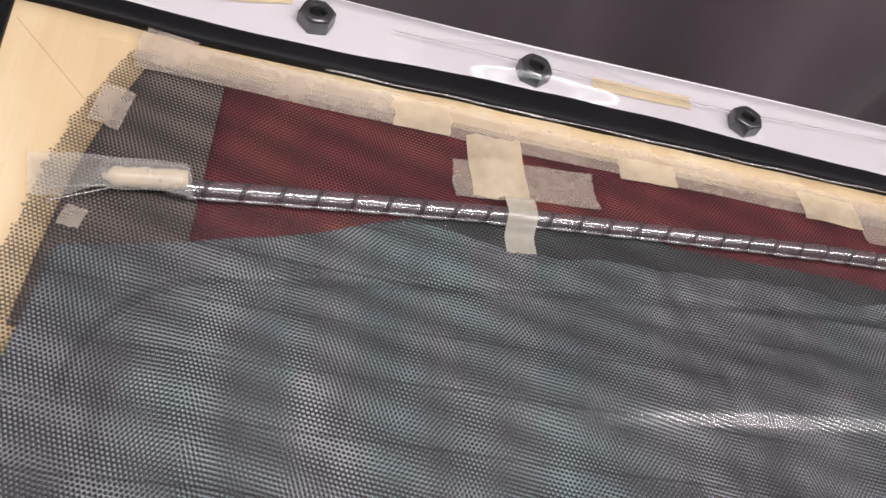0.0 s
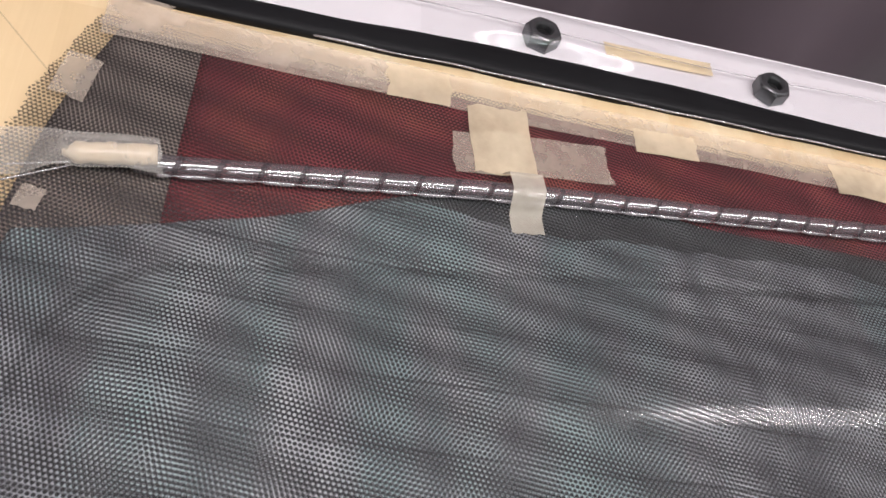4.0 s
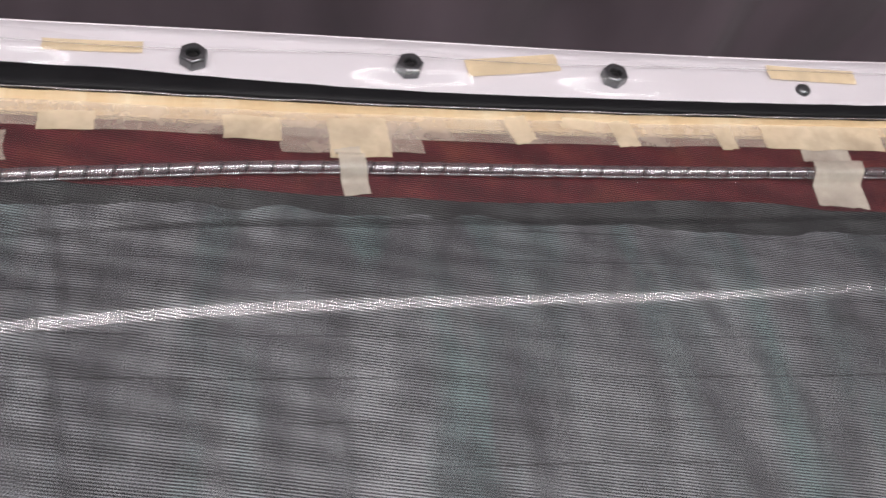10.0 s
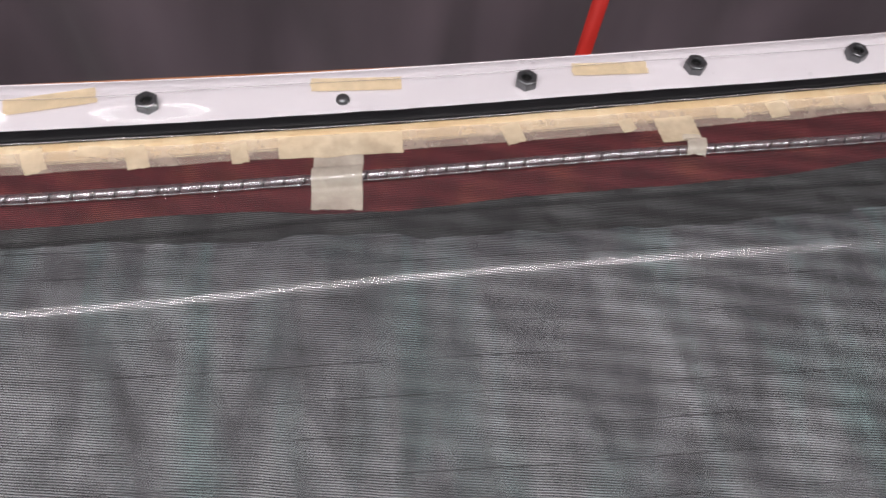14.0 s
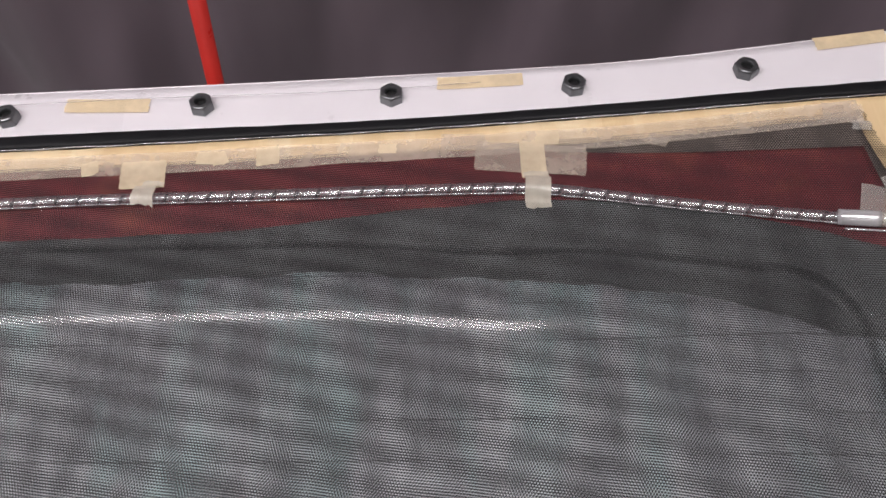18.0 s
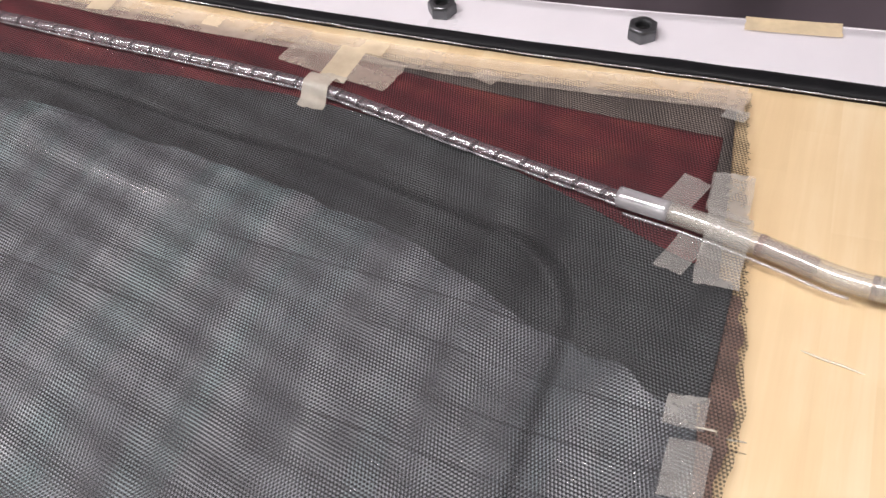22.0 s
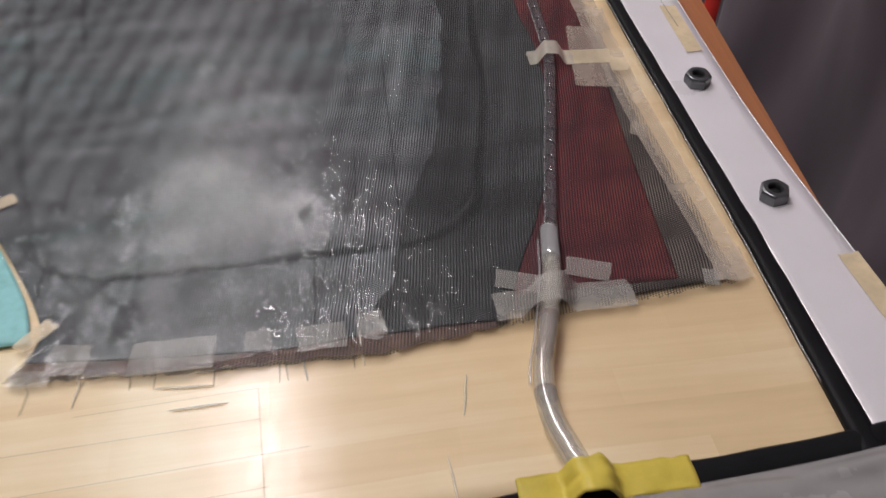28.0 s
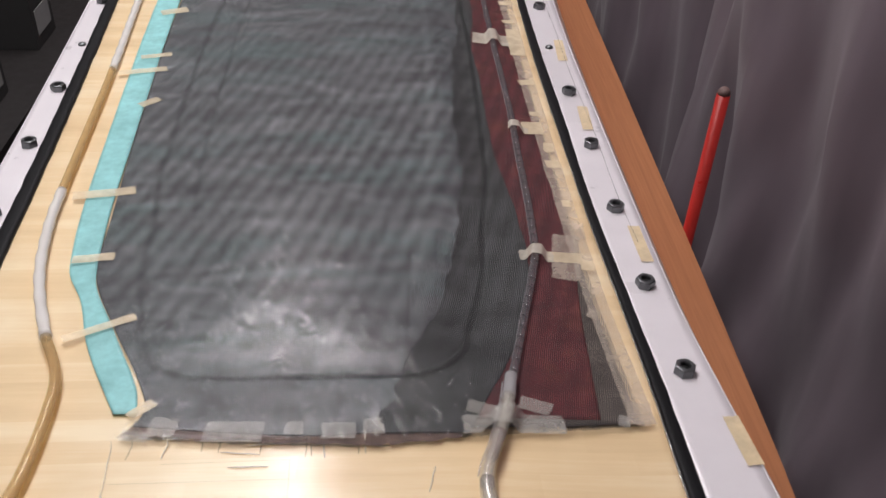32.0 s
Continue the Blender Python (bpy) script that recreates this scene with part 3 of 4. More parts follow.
RAIL_OUT = curve([(-0.13, 0.0290), (0.08, 0.0248), (0.26, 0.0255), (0.38, 0.0245), (0.51, 0.0220), (0.67, 0.0206), (0.85, 0.0210), (1.06, 0.0210), (1.20, 0.0215), (1.36, 0.0260), (1.48, 0.0290)])


def rail_far_out(x):
    return RAIL_OUT(x)


def panel():
    band("veneer", -0.112, 1.462, 150, lambda x: seal_near(x) - 0.002, lambda x: SEAL_FAR(x) + 0.002, 40, bed, 0.004, M_VENEER, MOULD, "pale yellow wood veneer face under clear film")
    band("core", -0.125, 1.478, 60, lambda x: seal_near(x) - 0.03, lambda x: 0.010, 14, lambda x, y: bed(x, y) - 0.0047, 0.026, M_CORE, MOULD)
    band("end_plate", 1.4785, 1.61, 10, lambda x: -0.575, lambda x: 0.0295, 30, lambda x, y: bed(1.4785, y) + 0.055 * (x - 1.4785) - 0.0015, 0.004, M_RAIL, MOULD, "white plate past the end seal")
    for x in (-0.06, 0.68, 1.40):
        z = min(rail_z(x), mid_z(x)) - 0.031
        part("rib", box(x - 0.02, x + 0.02, -0.55, 0.0, -0.130, z), M_CORE, MOULD, smooth=False)


MOULD = tagged(empty("mould", (0, 0, 0)), "long curved moulding board with a pale veneer face", "mould")
panel()


def rail(name, lo, hi, out, zf, label):
    """White edge strip with a flat top and an outer face that slopes down."""
    r = tagged(empty(name, (0, 0, 0)), label, "rail")
    band("strip", -0.125, 1.478, 140, lo, hi, 6, lambda x, y: zf(x) + 0.0006 * noise.noise(Vector((x * 9, y * 30, 4))), 0.0042, M_RAIL, r)
    s = 1 if out is hi else -1
    w = 0.021
    a = (lambda x: out(x) + 0.0004) if s > 0 else (lambda x: out(x) - w)
    b = (lambda x: out(x) + w) if s > 0 else (lambda x: out(x) - 0.0004)

    def fall(x, y):
        d = abs(y - out(x)) / w
        return zf(x) + 0.0010 * step(0.10, 0.0, d) - 0.034 * d ** 1.15

    band("face", -0.125, 1.478, 140, a, b, 8, fall, 0.0030, M_RAIL, r, "sloping outer face")
    return r


def rail_near_in(x):
    return seal_near(x) - 0.0065


def rail_near_out(x):
    return -0.6035 - 0.066 * (0.973 - x)


rail("edge_rail", rail_far_in, rail_far_out, rail_far_out, rail_z, "white plastic edge strip bolted along the mould with taped film")
rail("edge_rail", rail_near_out, rail_near_in, rail_near_out, mid_z, "white plastic edge strip bolted along the near edge")


def seal_strip(name, points, half, height, label):
    """Soft black sealing tape, a flattened bead with an uneven edge."""
    s = tagged(empty(name, (0, 0, 0)), label, "seal")
    bm = bmesh.new()
    prof = [(-1, 0), (-0.96, 0.55), (-0.75, 0.9), (-0.3, 1), (0.3, 1), (0.75, 0.9), (0.96, 0.55), (1, 0)]
    rings = []
    for i, (x, y, z) in enumerate(points):
        a, b = points[max(0, i - 1)], points[min(len(points) - 1, i + 1)]
        d = Vector((b[0] - a[0], b[1] - a[1], 0)).normalized()
        n = Vector((-d.y, d.x, 0))
        h = half(x) if callable(half) else half
        jl, jr = 1 + 0.13 * noise.noise(Vector((x * 40, y * 40, 1))), 1 + 0.13 * noise.noise(Vector((x * 40, y * 40, 5)))
        rings.append([bm.verts.new(Vector((x, y, z)) + n * h * u * (jl if u < 0 else jr) + Vector((0, 0, height * v))) for u, v in prof])
    for a, b in zip(rings, rings[1:]):
        for k in range(len(prof)):
            bm.faces.new((a[k], a[(k + 1) % len(prof)], b[(k + 1) % len(prof)], b[k]))
    bm.faces.new(rings[0])
    bm.faces.new(rings[-1][::-1])
    part("bead", bm, M_SEAL, s)
    return s


END_SEAL = curve([(-0.53, 1.482), (-0.40, 1.478), (-0.22, 1.470), (-0.12, 1.4615), (-0.03, 1.4530), (-0.02, 1.452)])


def seals():
    pts = [(x, SEAL_FAR(x), bed(x, SEAL_FAR(x))) for x in (-0.108 + 1.572 * i / 220 for i in range(221))]
    seal_strip("sealing_tape", pts, lambda x: SEAL_HALF(x), 0.0042, "glossy black sealing tape along the white edge strip")
    pts = [(x, seal_near(x), bed(x, seal_near(x))) for x in (-0.108 + 1.576 * i / 180 for i in range(181))]
    seal_strip("sealing_tape", pts, 0.0075, 0.0042, "black sealing tape along the near white edge strip")
    pts = []
    for i in range(91):
        y = 0.003 - 0.531 * i / 90
        x = END_SEAL(y)
        pts.append((x, y, bed(x, y)))
    seal_strip("sealing_tape", pts, 0.0066, 0.0040, "black sealing tape across the end of the veneer")
    pts = [(-0.103 + 0.02 * (i / 60), 0.002 - 0.62 * i / 60, bed(-0.1, 0.002 - 0.62 * i / 60)) for i in range(61)]
    seal_strip("sealing_tape", pts, 0.0072, 0.0040, "black sealing tape across the far end of the veneer")


seals()


def hex_nut():
    """A nut with chamfered corners, a drilled hole and a thread end inside; built about its foot."""
    n = tagged(empty("nut"), "dark steel hex nut on the white edge strip", "nut", "nuts along the edge strips")
    af, h, hole = 0.0073, 0.0076, 0.0038
    bm = bmesh.new()
    rings = []
    for z, r, rnd in ((0, 1.0, 0), (0.0012, 1.02, 0), (h - 0.0016, 1.02, 0), (h - 0.0004, 0.97, 0.5), (h, 0.88, 1.0)):
        ring = []
        for k in range(24):
            a = 2 * math.pi * k / 24
            hexr = af / math.cos((a % (math.pi / 3)) - math.pi / 6)
            rr = r * (hexr * (1 - rnd) + af * 1.03 * rnd)
            ring.append(bm.verts.new((rr * math.cos(a), rr * math.sin(a), z)))
        rings.append(ring)
    for z, r in ((h, hole * 1.18), (h - 0.0010, hole), (h - 0.005, hole)):
        rings.append([bm.verts.new((r * math.cos(2 * math.pi * k / 24), r * math.sin(2 * math.pi * k / 24), z)) for k in range(24)])
    for a, b in zip(rings, rings[1:]):
        for k in range(24):
            bm.faces.new((a[k], a[(k + 1) % 24], b[(k + 1) % 24], b[k]))
    part("body", bm, M_NUT, n, smooth=False)
    part("thread_end", sweep_up([(0, 0, 0.001), (0, 0, 0.0040), (0, 0, 0.0046)], [hole - 0.0003, hole - 0.0003, hole - 0.0012], 16), M_NUT_DARK, n, "dark thread end inside the nut")
    return n


def place_nuts():
    first = hex_nut()
    turns = (8, 40, 22, 5, 33, 0, 14, 48, 28, 10, 37)
    spots = [(x, y, r) for x, y, r, i in zip(BOLT_X, BOLT_Y, turns, range(11)) if i != 5]
    for x, r in ((1.205, 12), (1.075, 30), (0.941, 20), (0.809, 45), (0.535, 6), (0.40, 25), (0.27, 50), (0.13, 15), (0.0, 33)):
        spots.append((x, -0.5875 - 0.064 * (0.941 - x), r))
    for i, (x, y, r) in enumerate(spots):
        m = pose(x, y, (rail_z(x) if y > -0.3 else mid_z(x)) + 0.0004, 0, 0, r)
        if i == 0:
            first.matrix_basis = m
        else:
            copy_thing(first, m)
    for x, y in ((BOLT_X[5], BOLT_Y[5]), (0.68, -0.6035)):
        s = tagged(empty("screw", (x, y, rail_z(x) if y > -0.3 else mid_z(x))), "small dark domed screw head in the white edge strip", "screw")
        part("head", sweep_up([(0, 0, 0), (0, 0, 0.0016), (0, 0, 0.0030), (0, 0, 0.0036)], [0.0052, 0.0050, 0.0036, 0.0015], 16), M_NUT, s)


place_nuts()


def rail_film():
    """Loose clear film that lies over the white strip and tents over some of its nuts."""
    f = tagged(empty("rail_film", (0, 0, 0)), "loose clear bagging film draped over the white edge strip and nuts", "film")
    verts, faces = [], []
    nx, ny = 460, 16
    for i in range(nx + 1):
        x = 0.075 + 0.79 * i / nx
        for j in range(ny + 1):
            y = rail_far_in(x) + (0.0125 - rail_far_in(x)) * j / ny
            z = rail_z(x) + 0.0016 + 0.0010 * noise.noise(Vector((x * 14, y * 55, 6))) + 0.0005 * noise.noise(Vector((x * 50, y * 90, 2)))
            for k in (1, 3, 4):
                dx, dy = x - BOLT_X[k], y - BOLT_Y[k]
                z += 0.0092 * step(0.024, 0.0062, math.hypot(dx * (0.30 if dx > 0 else 0.36), dy * 1.25))
            for k in (2, 5, 6):
                d = math.hypot(x - BOLT_X[k], y - BOLT_Y[k])
                z -= 0.0012 * step(0.03, 0.01, d)
            verts.append((x, y, z))
    for i in range(nx):
        for j in range(ny):
            a = i * (ny + 1) + j
            faces.append((a, a + ny + 1, a + ny + 2, a + 1))
    ob = raw("sheet", verts, faces, M_FILM, f)
    ob.visible_shadow = False


rail_film()


def rail_crease():
    """Fine crease of the loose film that runs along the strip from tape to tape."""
    pts = []
    for i in range(241):
        x = 0.06 + 1.05 * i / 240
        y = 0.0078 + 0.0016 * noise.noise(Vector((x * 7, 3, 1))) + 0.0012 * math.sin(x * 23)
        pts.append((x, y, rail_z(x) + 0.0032))
    tagged(part("film_crease", sweep(pts, lambda s: 0.00028 + 0.0002 * noise.noise(Vector((s * 40, 1, 0))), 6), M_LINE), "fine grey crease of film along the white edge strip", "film")


M_LINE = plain("crease_grey", (0.40, 0.37, 0.37), 0.4, vary=0.2, scale=200, alpha=0.32)
rail_crease()


def film_edge():
    """Folded edge of the film that follows the inner side of the sealing tape."""
    pts = []
    for i in range(301):
        x = 0.03 + 1.39 * i / 300
        y = SEAL_FAR(x) - SEAL_HALF(x) - 0.0004 + 0.0007 * noise.noise(Vector((x * 30, 2, 2)))
        pts.append((x, y, bed(x, y) + 0.0024 + 0.0009 * noise.noise(Vector((x * 40, 1, 1)))))
    tagged(part("film_fold", sweep(pts, lambda s: 0.00042 + 0.0003 * noise.noise(Vector((s * 50, 0, 0))), 8), M_FOLD), "shiny folded edge of clear film beside the sealing tape", "film")


M_FOLD = make_plastic("film_fold", (0.92, 0.91, 0.92), (0.72, 0.69, 0.70), 0.22, 0.22, 0.20, 0.2)
film_edge()

# ---- the lay-up ----
CLOTH_NEAR = curve([(-0.09, -0.36), (-0.02, -0.388), (0.08, -0.440), (0.14, -0.468), (0.30, -0.492), (0.52, -0.506), (0.90, -0.486), (1.09, -0.470), (1.18, -0.459), (1.25, -0.427), (1.315, -0.394), (1.345, -0.386), (1.375, -0.402)])
RED_NEAR = curve([(-0.08, -0.141), (-0.056, -0.137), (-0.018, -0.1285), (0.013, -0.1200), (0.032, -0.1137), (0.053, -0.1057), (0.075, -0.0984), (0.10, -0.0935), (0.13, -0.0902), (0.17, -0.0900), (0.20, -0.0928), (0.223, -0.0945), (0.25, -0.0945), (0.323, -0.099), (0.43, -0.104), (0.552, -0.1025),
                  (0.655, -0.112), (0.77, -0.110), (0.953, -0.1095), (1.03, -0.103), (1.092, -0.0985), (1.14, -0.098), (1.20, -0.106), (1.257, -0.121), (1.333, -0.1535), (1.375, -0.172)])
NET_FAR = curve([(-0.06, -0.040), (-0.024, -0.0405), (0.06, -0.0425), (0.2, -0.0465), (0.5, -0.050), (0.9, -0.050), (1.18, -0.048), (1.32, -0.0445), (1.38, -0.043)])
RED_FAR = curve([(-0.03, -0.0415), (0.05, -0.044), (0.3, -0.050), (0.6, -0.052), (1.1, -0.052), (1.16, -0.058), (1.22, -0.064), (1.30, -0.070), (1.37, -0.075)])
WET_NEAR = curve([(0.04, -0.1145), (0.12, -0.108), (0.20, -0.1045), (0.30, -0.108), (0.42, -0.116), (0.55, -0.124), (0.64, -0.130), (0.718, -0.139), (0.80, -0.1445), (0.901, -0.149), (1.011, -0.148), (1.078, -0.155), (1.167, -0.168), (1.22, -0.181), (1.253, -0.193),
                  (1.292, -0.207), (1.332, -0.217), (1.352, -0.228), (1.368, -0.222)])


def shares(*runs):
    """Shares of a length from runs of (end, count), closer where more detail lies."""
    out, at = [0.0], 0.0
    for end, n in runs:
        out += [at + (end - at) * (k + 1) / n for k in range(n)]
        at = end
    return out


def sheet(name, x0, x1, along, lo, hi, across, lift, thick, material, label, category, fray=0.0, height=top):
    """A laid cloth; x0 and x1 are its ends as functions of the share across it."""
    verts, faces = [], []
    nx, ny = len(along) - 1, len(across) - 1
    for i in range(nx + 1):
        for j in range(ny + 1):
            t = across[j]
            a, b = x0(t), x1(t)
            if fray and i in (0, nx):
                a, b = a + fray * random.uniform(-1, 1), b + fray * random.uniform(-1, 1)
            x = a + (b - a) * along[i]
            y0, y1 = lo(x), hi(x)
            y = y0 + (y1 - y0) * t
            verts.append((x, y, height(x, y) + lift))
    n, w = len(verts), ny + 1
    for i in range(nx):
        for j in range(ny):
            a = i * w + j
            faces.append((a, a + w, a + w + 1, a + 1))
    if thick:
        verts += [(x, y, z - thick) for x, y, z in verts]
        faces += [tuple(n + v for v in reversed(f)) for f in faces]
        ring = list(range(ny + 1)) + [i * w + ny for i in range(1, nx + 1)] + [nx * w + j for j in range(ny - 1, -1, -1)] + [i * w for i in range(nx - 1, 0, -1)]
        for a, b in zip(ring, ring[1:] + ring[:1]):
            faces.append((a, b, n + b, n + a))
    return tagged(raw(name, verts, faces, material), label, category)


def wavy(c, size, freq, seed):
    return lambda x: c(x) + size * noise.noise(Vector((x * freq, seed, 0.5))) + size * 0.5 * noise.noise(Vector((x * freq * 2.6, seed, 3.5)))




def make_ply():
    n = Nodes("grey_ply")
    h = ply_mask(n)
    cloud = n.noise(26, 4, 0.6)
    lo, hi = n.mix(cloud, (0.045, 0.036, 0.034), (0.085, 0.066, 0.060)), n.mix(cloud, (0.24, 0.20, 0.175), (0.40, 0.33, 0.28))
    n.set(color=n.mix(n.range(h, -0.9, 1.1), lo, hi), rough=0.55, spec=0.3)
    return n.mat


M_PLY = make_ply()
M_FRINGE = plain("ply_fringe", (0.30, 0.185, 0.150), 0.6, vary=0.35, scale=60, alpha=0.75)
end_l = curve([(0.0, -0.085), (0.5, -0.080), (0.72, -0.071), (0.85, -0.064), (0.93, -0.056), (1.0, -0.047)])
end_r = curve([(0.0, 1.368), (0.3, 1.377), (0.5, 1.379), (0.65, 1.371), (0.8, 1.3625), (0.87, 1.3600), (0.95, 1.3556), (1.0, 1.354)])
ALONG = shares((0.05, 30), (0.93, 230), (1, 70))
sheet("peel_ply", lambda t: end_l(0.69 + 0.31 * t) + 0.007, lambda t: end_r(0.69 + 0.31 * t) - 0.005, shares((1, 200)), lambda x: RED_NEAR(x) - 0.03, lambda x: NET_FAR(x) - 0.003, shares((1, 30)), 0.0004, 0.0003, M_PLY, "dark grey woven ply lying under the red ply", "cloth")
sheet("red_ply", lambda t: -0.016 + 0.006 * t, lambda t: 1.3505 - 0.004 * t, shares((1, 220)), lambda x: RED_NEAR(x) - 0.02, RED_FAR, shares((1, 40)), 0.0008, 0.0003, M_RED, "dark red woven ply showing along the far edge", "cloth")
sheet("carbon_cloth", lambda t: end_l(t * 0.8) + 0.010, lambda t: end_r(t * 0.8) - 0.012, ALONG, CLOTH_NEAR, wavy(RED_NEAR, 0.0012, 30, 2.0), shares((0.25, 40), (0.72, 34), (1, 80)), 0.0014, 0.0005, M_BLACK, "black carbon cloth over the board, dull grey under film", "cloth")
WET_WAVE = wavy(WET_NEAR, 0.0042, 36, 9.0)


def wet_edge(x):
    """The resin front, running out to nothing where the cloth begins."""
    return RED_NEAR(x) - (RED_NEAR(x) - WET_WAVE(x)) * step(0.05, 0.12, x) - 0.0004


sheet("wet_cloth", lambda t: 0.055, lambda t: 1.366, shares((0.92, 250), (1, 60)), wet_edge, wavy(RED_NEAR, 0.0012, 30, 2.0), shares((1, 60)), 0.0018, 0.0003, M_WET, "darker resin-soaked front of the carbon cloth with a wavy edge", "cloth")
sheet("peel_ply", lambda t: end_r(t * 0.62) - 0.016, lambda t: end_r(t * 0.62) - 0.0035, shares((1, 10)), CLOTH_NEAR, lambda x: -0.172, shares((1, 60)), 0.0008, 0.0, M_FRINGE, "thin pinkish brown ply fringe at the cloth end", "cloth", 0.0015)
sheet("flow_mesh", end_l, end_r, ALONG, CLOTH_NEAR, NET_FAR, shares((0.22, 40), (0.62, 34), (0.9, 84), (1, 12)), 0.0024, 0.0, M_NET, "black knitted plastic flow mesh over all the cloth", "mesh", 0.0012)
tagged(band("edge_tape", -0.046, 1.352, 220, lambda x: NET_FAR(x) - 0.0098 + 0.0014 * noise.noise(Vector((x * 22, 1, 1))), lambda x: NET_FAR(x) + 0.0085 + 0.001 * noise.noise(Vector((x * 18, 4, 1))), 4,
            lambda x, y: top(x, y) + 0.0026, 0.0, M_TAPE_THIN), "long strip of soaked masking tape along the mesh edge", "tape")



def crease_shade():
    """Shade in the crease round the board's edge, painted on as thin dark strips."""
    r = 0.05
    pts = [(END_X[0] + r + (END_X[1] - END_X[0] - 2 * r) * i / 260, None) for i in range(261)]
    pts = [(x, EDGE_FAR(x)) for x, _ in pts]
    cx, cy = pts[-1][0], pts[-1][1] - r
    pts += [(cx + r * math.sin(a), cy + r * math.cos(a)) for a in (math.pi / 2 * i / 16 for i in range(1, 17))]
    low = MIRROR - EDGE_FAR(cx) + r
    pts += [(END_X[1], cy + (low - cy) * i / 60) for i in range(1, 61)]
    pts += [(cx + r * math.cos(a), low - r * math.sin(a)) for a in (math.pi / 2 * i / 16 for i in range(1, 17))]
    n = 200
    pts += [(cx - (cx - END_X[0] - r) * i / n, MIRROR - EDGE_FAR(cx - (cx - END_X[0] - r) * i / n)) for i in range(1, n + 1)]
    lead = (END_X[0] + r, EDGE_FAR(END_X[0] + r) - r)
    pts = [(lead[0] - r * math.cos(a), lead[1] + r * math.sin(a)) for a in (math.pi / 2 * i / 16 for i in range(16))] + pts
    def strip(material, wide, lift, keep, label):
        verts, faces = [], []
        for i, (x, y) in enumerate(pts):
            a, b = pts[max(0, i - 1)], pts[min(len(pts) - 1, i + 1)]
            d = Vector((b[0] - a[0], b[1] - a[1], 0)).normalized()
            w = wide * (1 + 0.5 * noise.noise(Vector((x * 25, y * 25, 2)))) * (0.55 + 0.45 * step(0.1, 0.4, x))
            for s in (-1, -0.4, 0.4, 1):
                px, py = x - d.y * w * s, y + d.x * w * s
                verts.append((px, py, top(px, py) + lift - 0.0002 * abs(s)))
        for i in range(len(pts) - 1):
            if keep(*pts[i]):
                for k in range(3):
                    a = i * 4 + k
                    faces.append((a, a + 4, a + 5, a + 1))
        tagged(raw("crease_shade", verts, faces, material), label, "resin")

    strip(M_CREASE_SHADE_FAINT, 0.0032, 0.00262, lambda x, y: True, "broad faint painted shade along the board's edge")
    strip(M_CREASE_SHADE_FAINT, 0.0018, 0.00268, lambda x, y: y > -0.20 and x > 0.2, "faint painted shade line in the crease round the board")
    strip(M_CREASE_SHADE, 0.0014, 0.00276, lambda x, y: x > 1.30 and -0.385 < y < -0.20, "dark painted shade line in the crease at the board's end")


crease_shade()


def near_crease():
    """Painted shade of a second thin crease inside the near edge of the board."""
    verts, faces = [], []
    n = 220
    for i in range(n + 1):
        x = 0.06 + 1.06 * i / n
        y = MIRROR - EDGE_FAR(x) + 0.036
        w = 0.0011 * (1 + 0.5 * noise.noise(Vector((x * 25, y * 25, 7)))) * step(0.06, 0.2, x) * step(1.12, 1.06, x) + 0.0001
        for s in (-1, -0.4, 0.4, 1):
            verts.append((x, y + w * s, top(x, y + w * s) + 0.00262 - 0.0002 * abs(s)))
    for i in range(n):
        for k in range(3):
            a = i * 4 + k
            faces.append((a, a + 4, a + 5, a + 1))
    tagged(raw("crease_shade", verts, faces, M_CREASE_SHADE), "dark painted shade line in the crease inside the near edge", "resin")


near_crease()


def pencil_mark(x0, y0, x1, y1, w=0.00030):
    d = Vector((x1 - x0, y1 - y0, 0)).normalized()
    verts, faces = [], []
    n = 30
    for i in range(n + 1):
        x, y = x0 + (x1 - x0) * i / n, y0 + (y1 - y0) * i / n
        for s in (-1, 1):
            px, py = x - d.y * w * s, y + d.x * w * s
            verts.append((px, py, bed(px, py) + 0.0006))
    for i in range(n):
        a = i * 2
        faces.append((a, a + 2, a + 3, a + 1))
    tagged(raw("pencil_mark", verts, faces, M_PENCIL), "thin grey pencil line drawn on the veneer", "mark", "pencil lines on the veneer")


pencil_mark(-0.092, -0.033, -0.052, -0.078)
pencil_mark(1.387, -0.2841, 1.458, -0.2810)
pencil_mark(1.3900, -0.3645, 1.3871, -0.2841, 0.00022)
pencil_mark(1.4070, -0.3936, 1.4046, -0.2829, 0.00026)
pencil_mark(1.4287, -0.3925, 1.4227, -0.2625, 0.00026)
pencil_mark(1.4447, -0.3678, 1.4401, -0.2800, 0.00030)
pencil_mark(1.4440, -0.3660, 1.4560, -0.3655, 0.00022)


def vacuum_film():
    along, across = shares((0.05, 20), (0.93, 230), (1, 50)), shares((0.22, 24), (0.66, 30), (1, 90))
    lo, hi = (lambda x: CLOTH_NEAR(x) - 0.004), (lambda x: SPIRAL(x) - 0.0075)
    ob = sheet("vacuum_film", lambda t: -0.070, lambda t: 1.372, along, lo, hi, across, 0.0034, 0.0, M_VACUUM, "clear vacuum film lying tight on the cloth", "film", 0.0, drape)
    ob.visible_shadow = False


# ---- tubes ----
SPIRAL = curve([(-0.019, -0.1065), (0.039, -0.0995), (0.12, -0.0915), (0.205, -0.0855), (0.303, -0.0805), (0.5, -0.0815), (0.66, -0.0815), (0.84, -0.0805), (0.97, -0.0835), (1.06, -0.0855),
                (1.133, -0.0895), (1.165, -0.0955), (1.24, -0.1135), (1.328, -0.1345)])

vacuum_film()


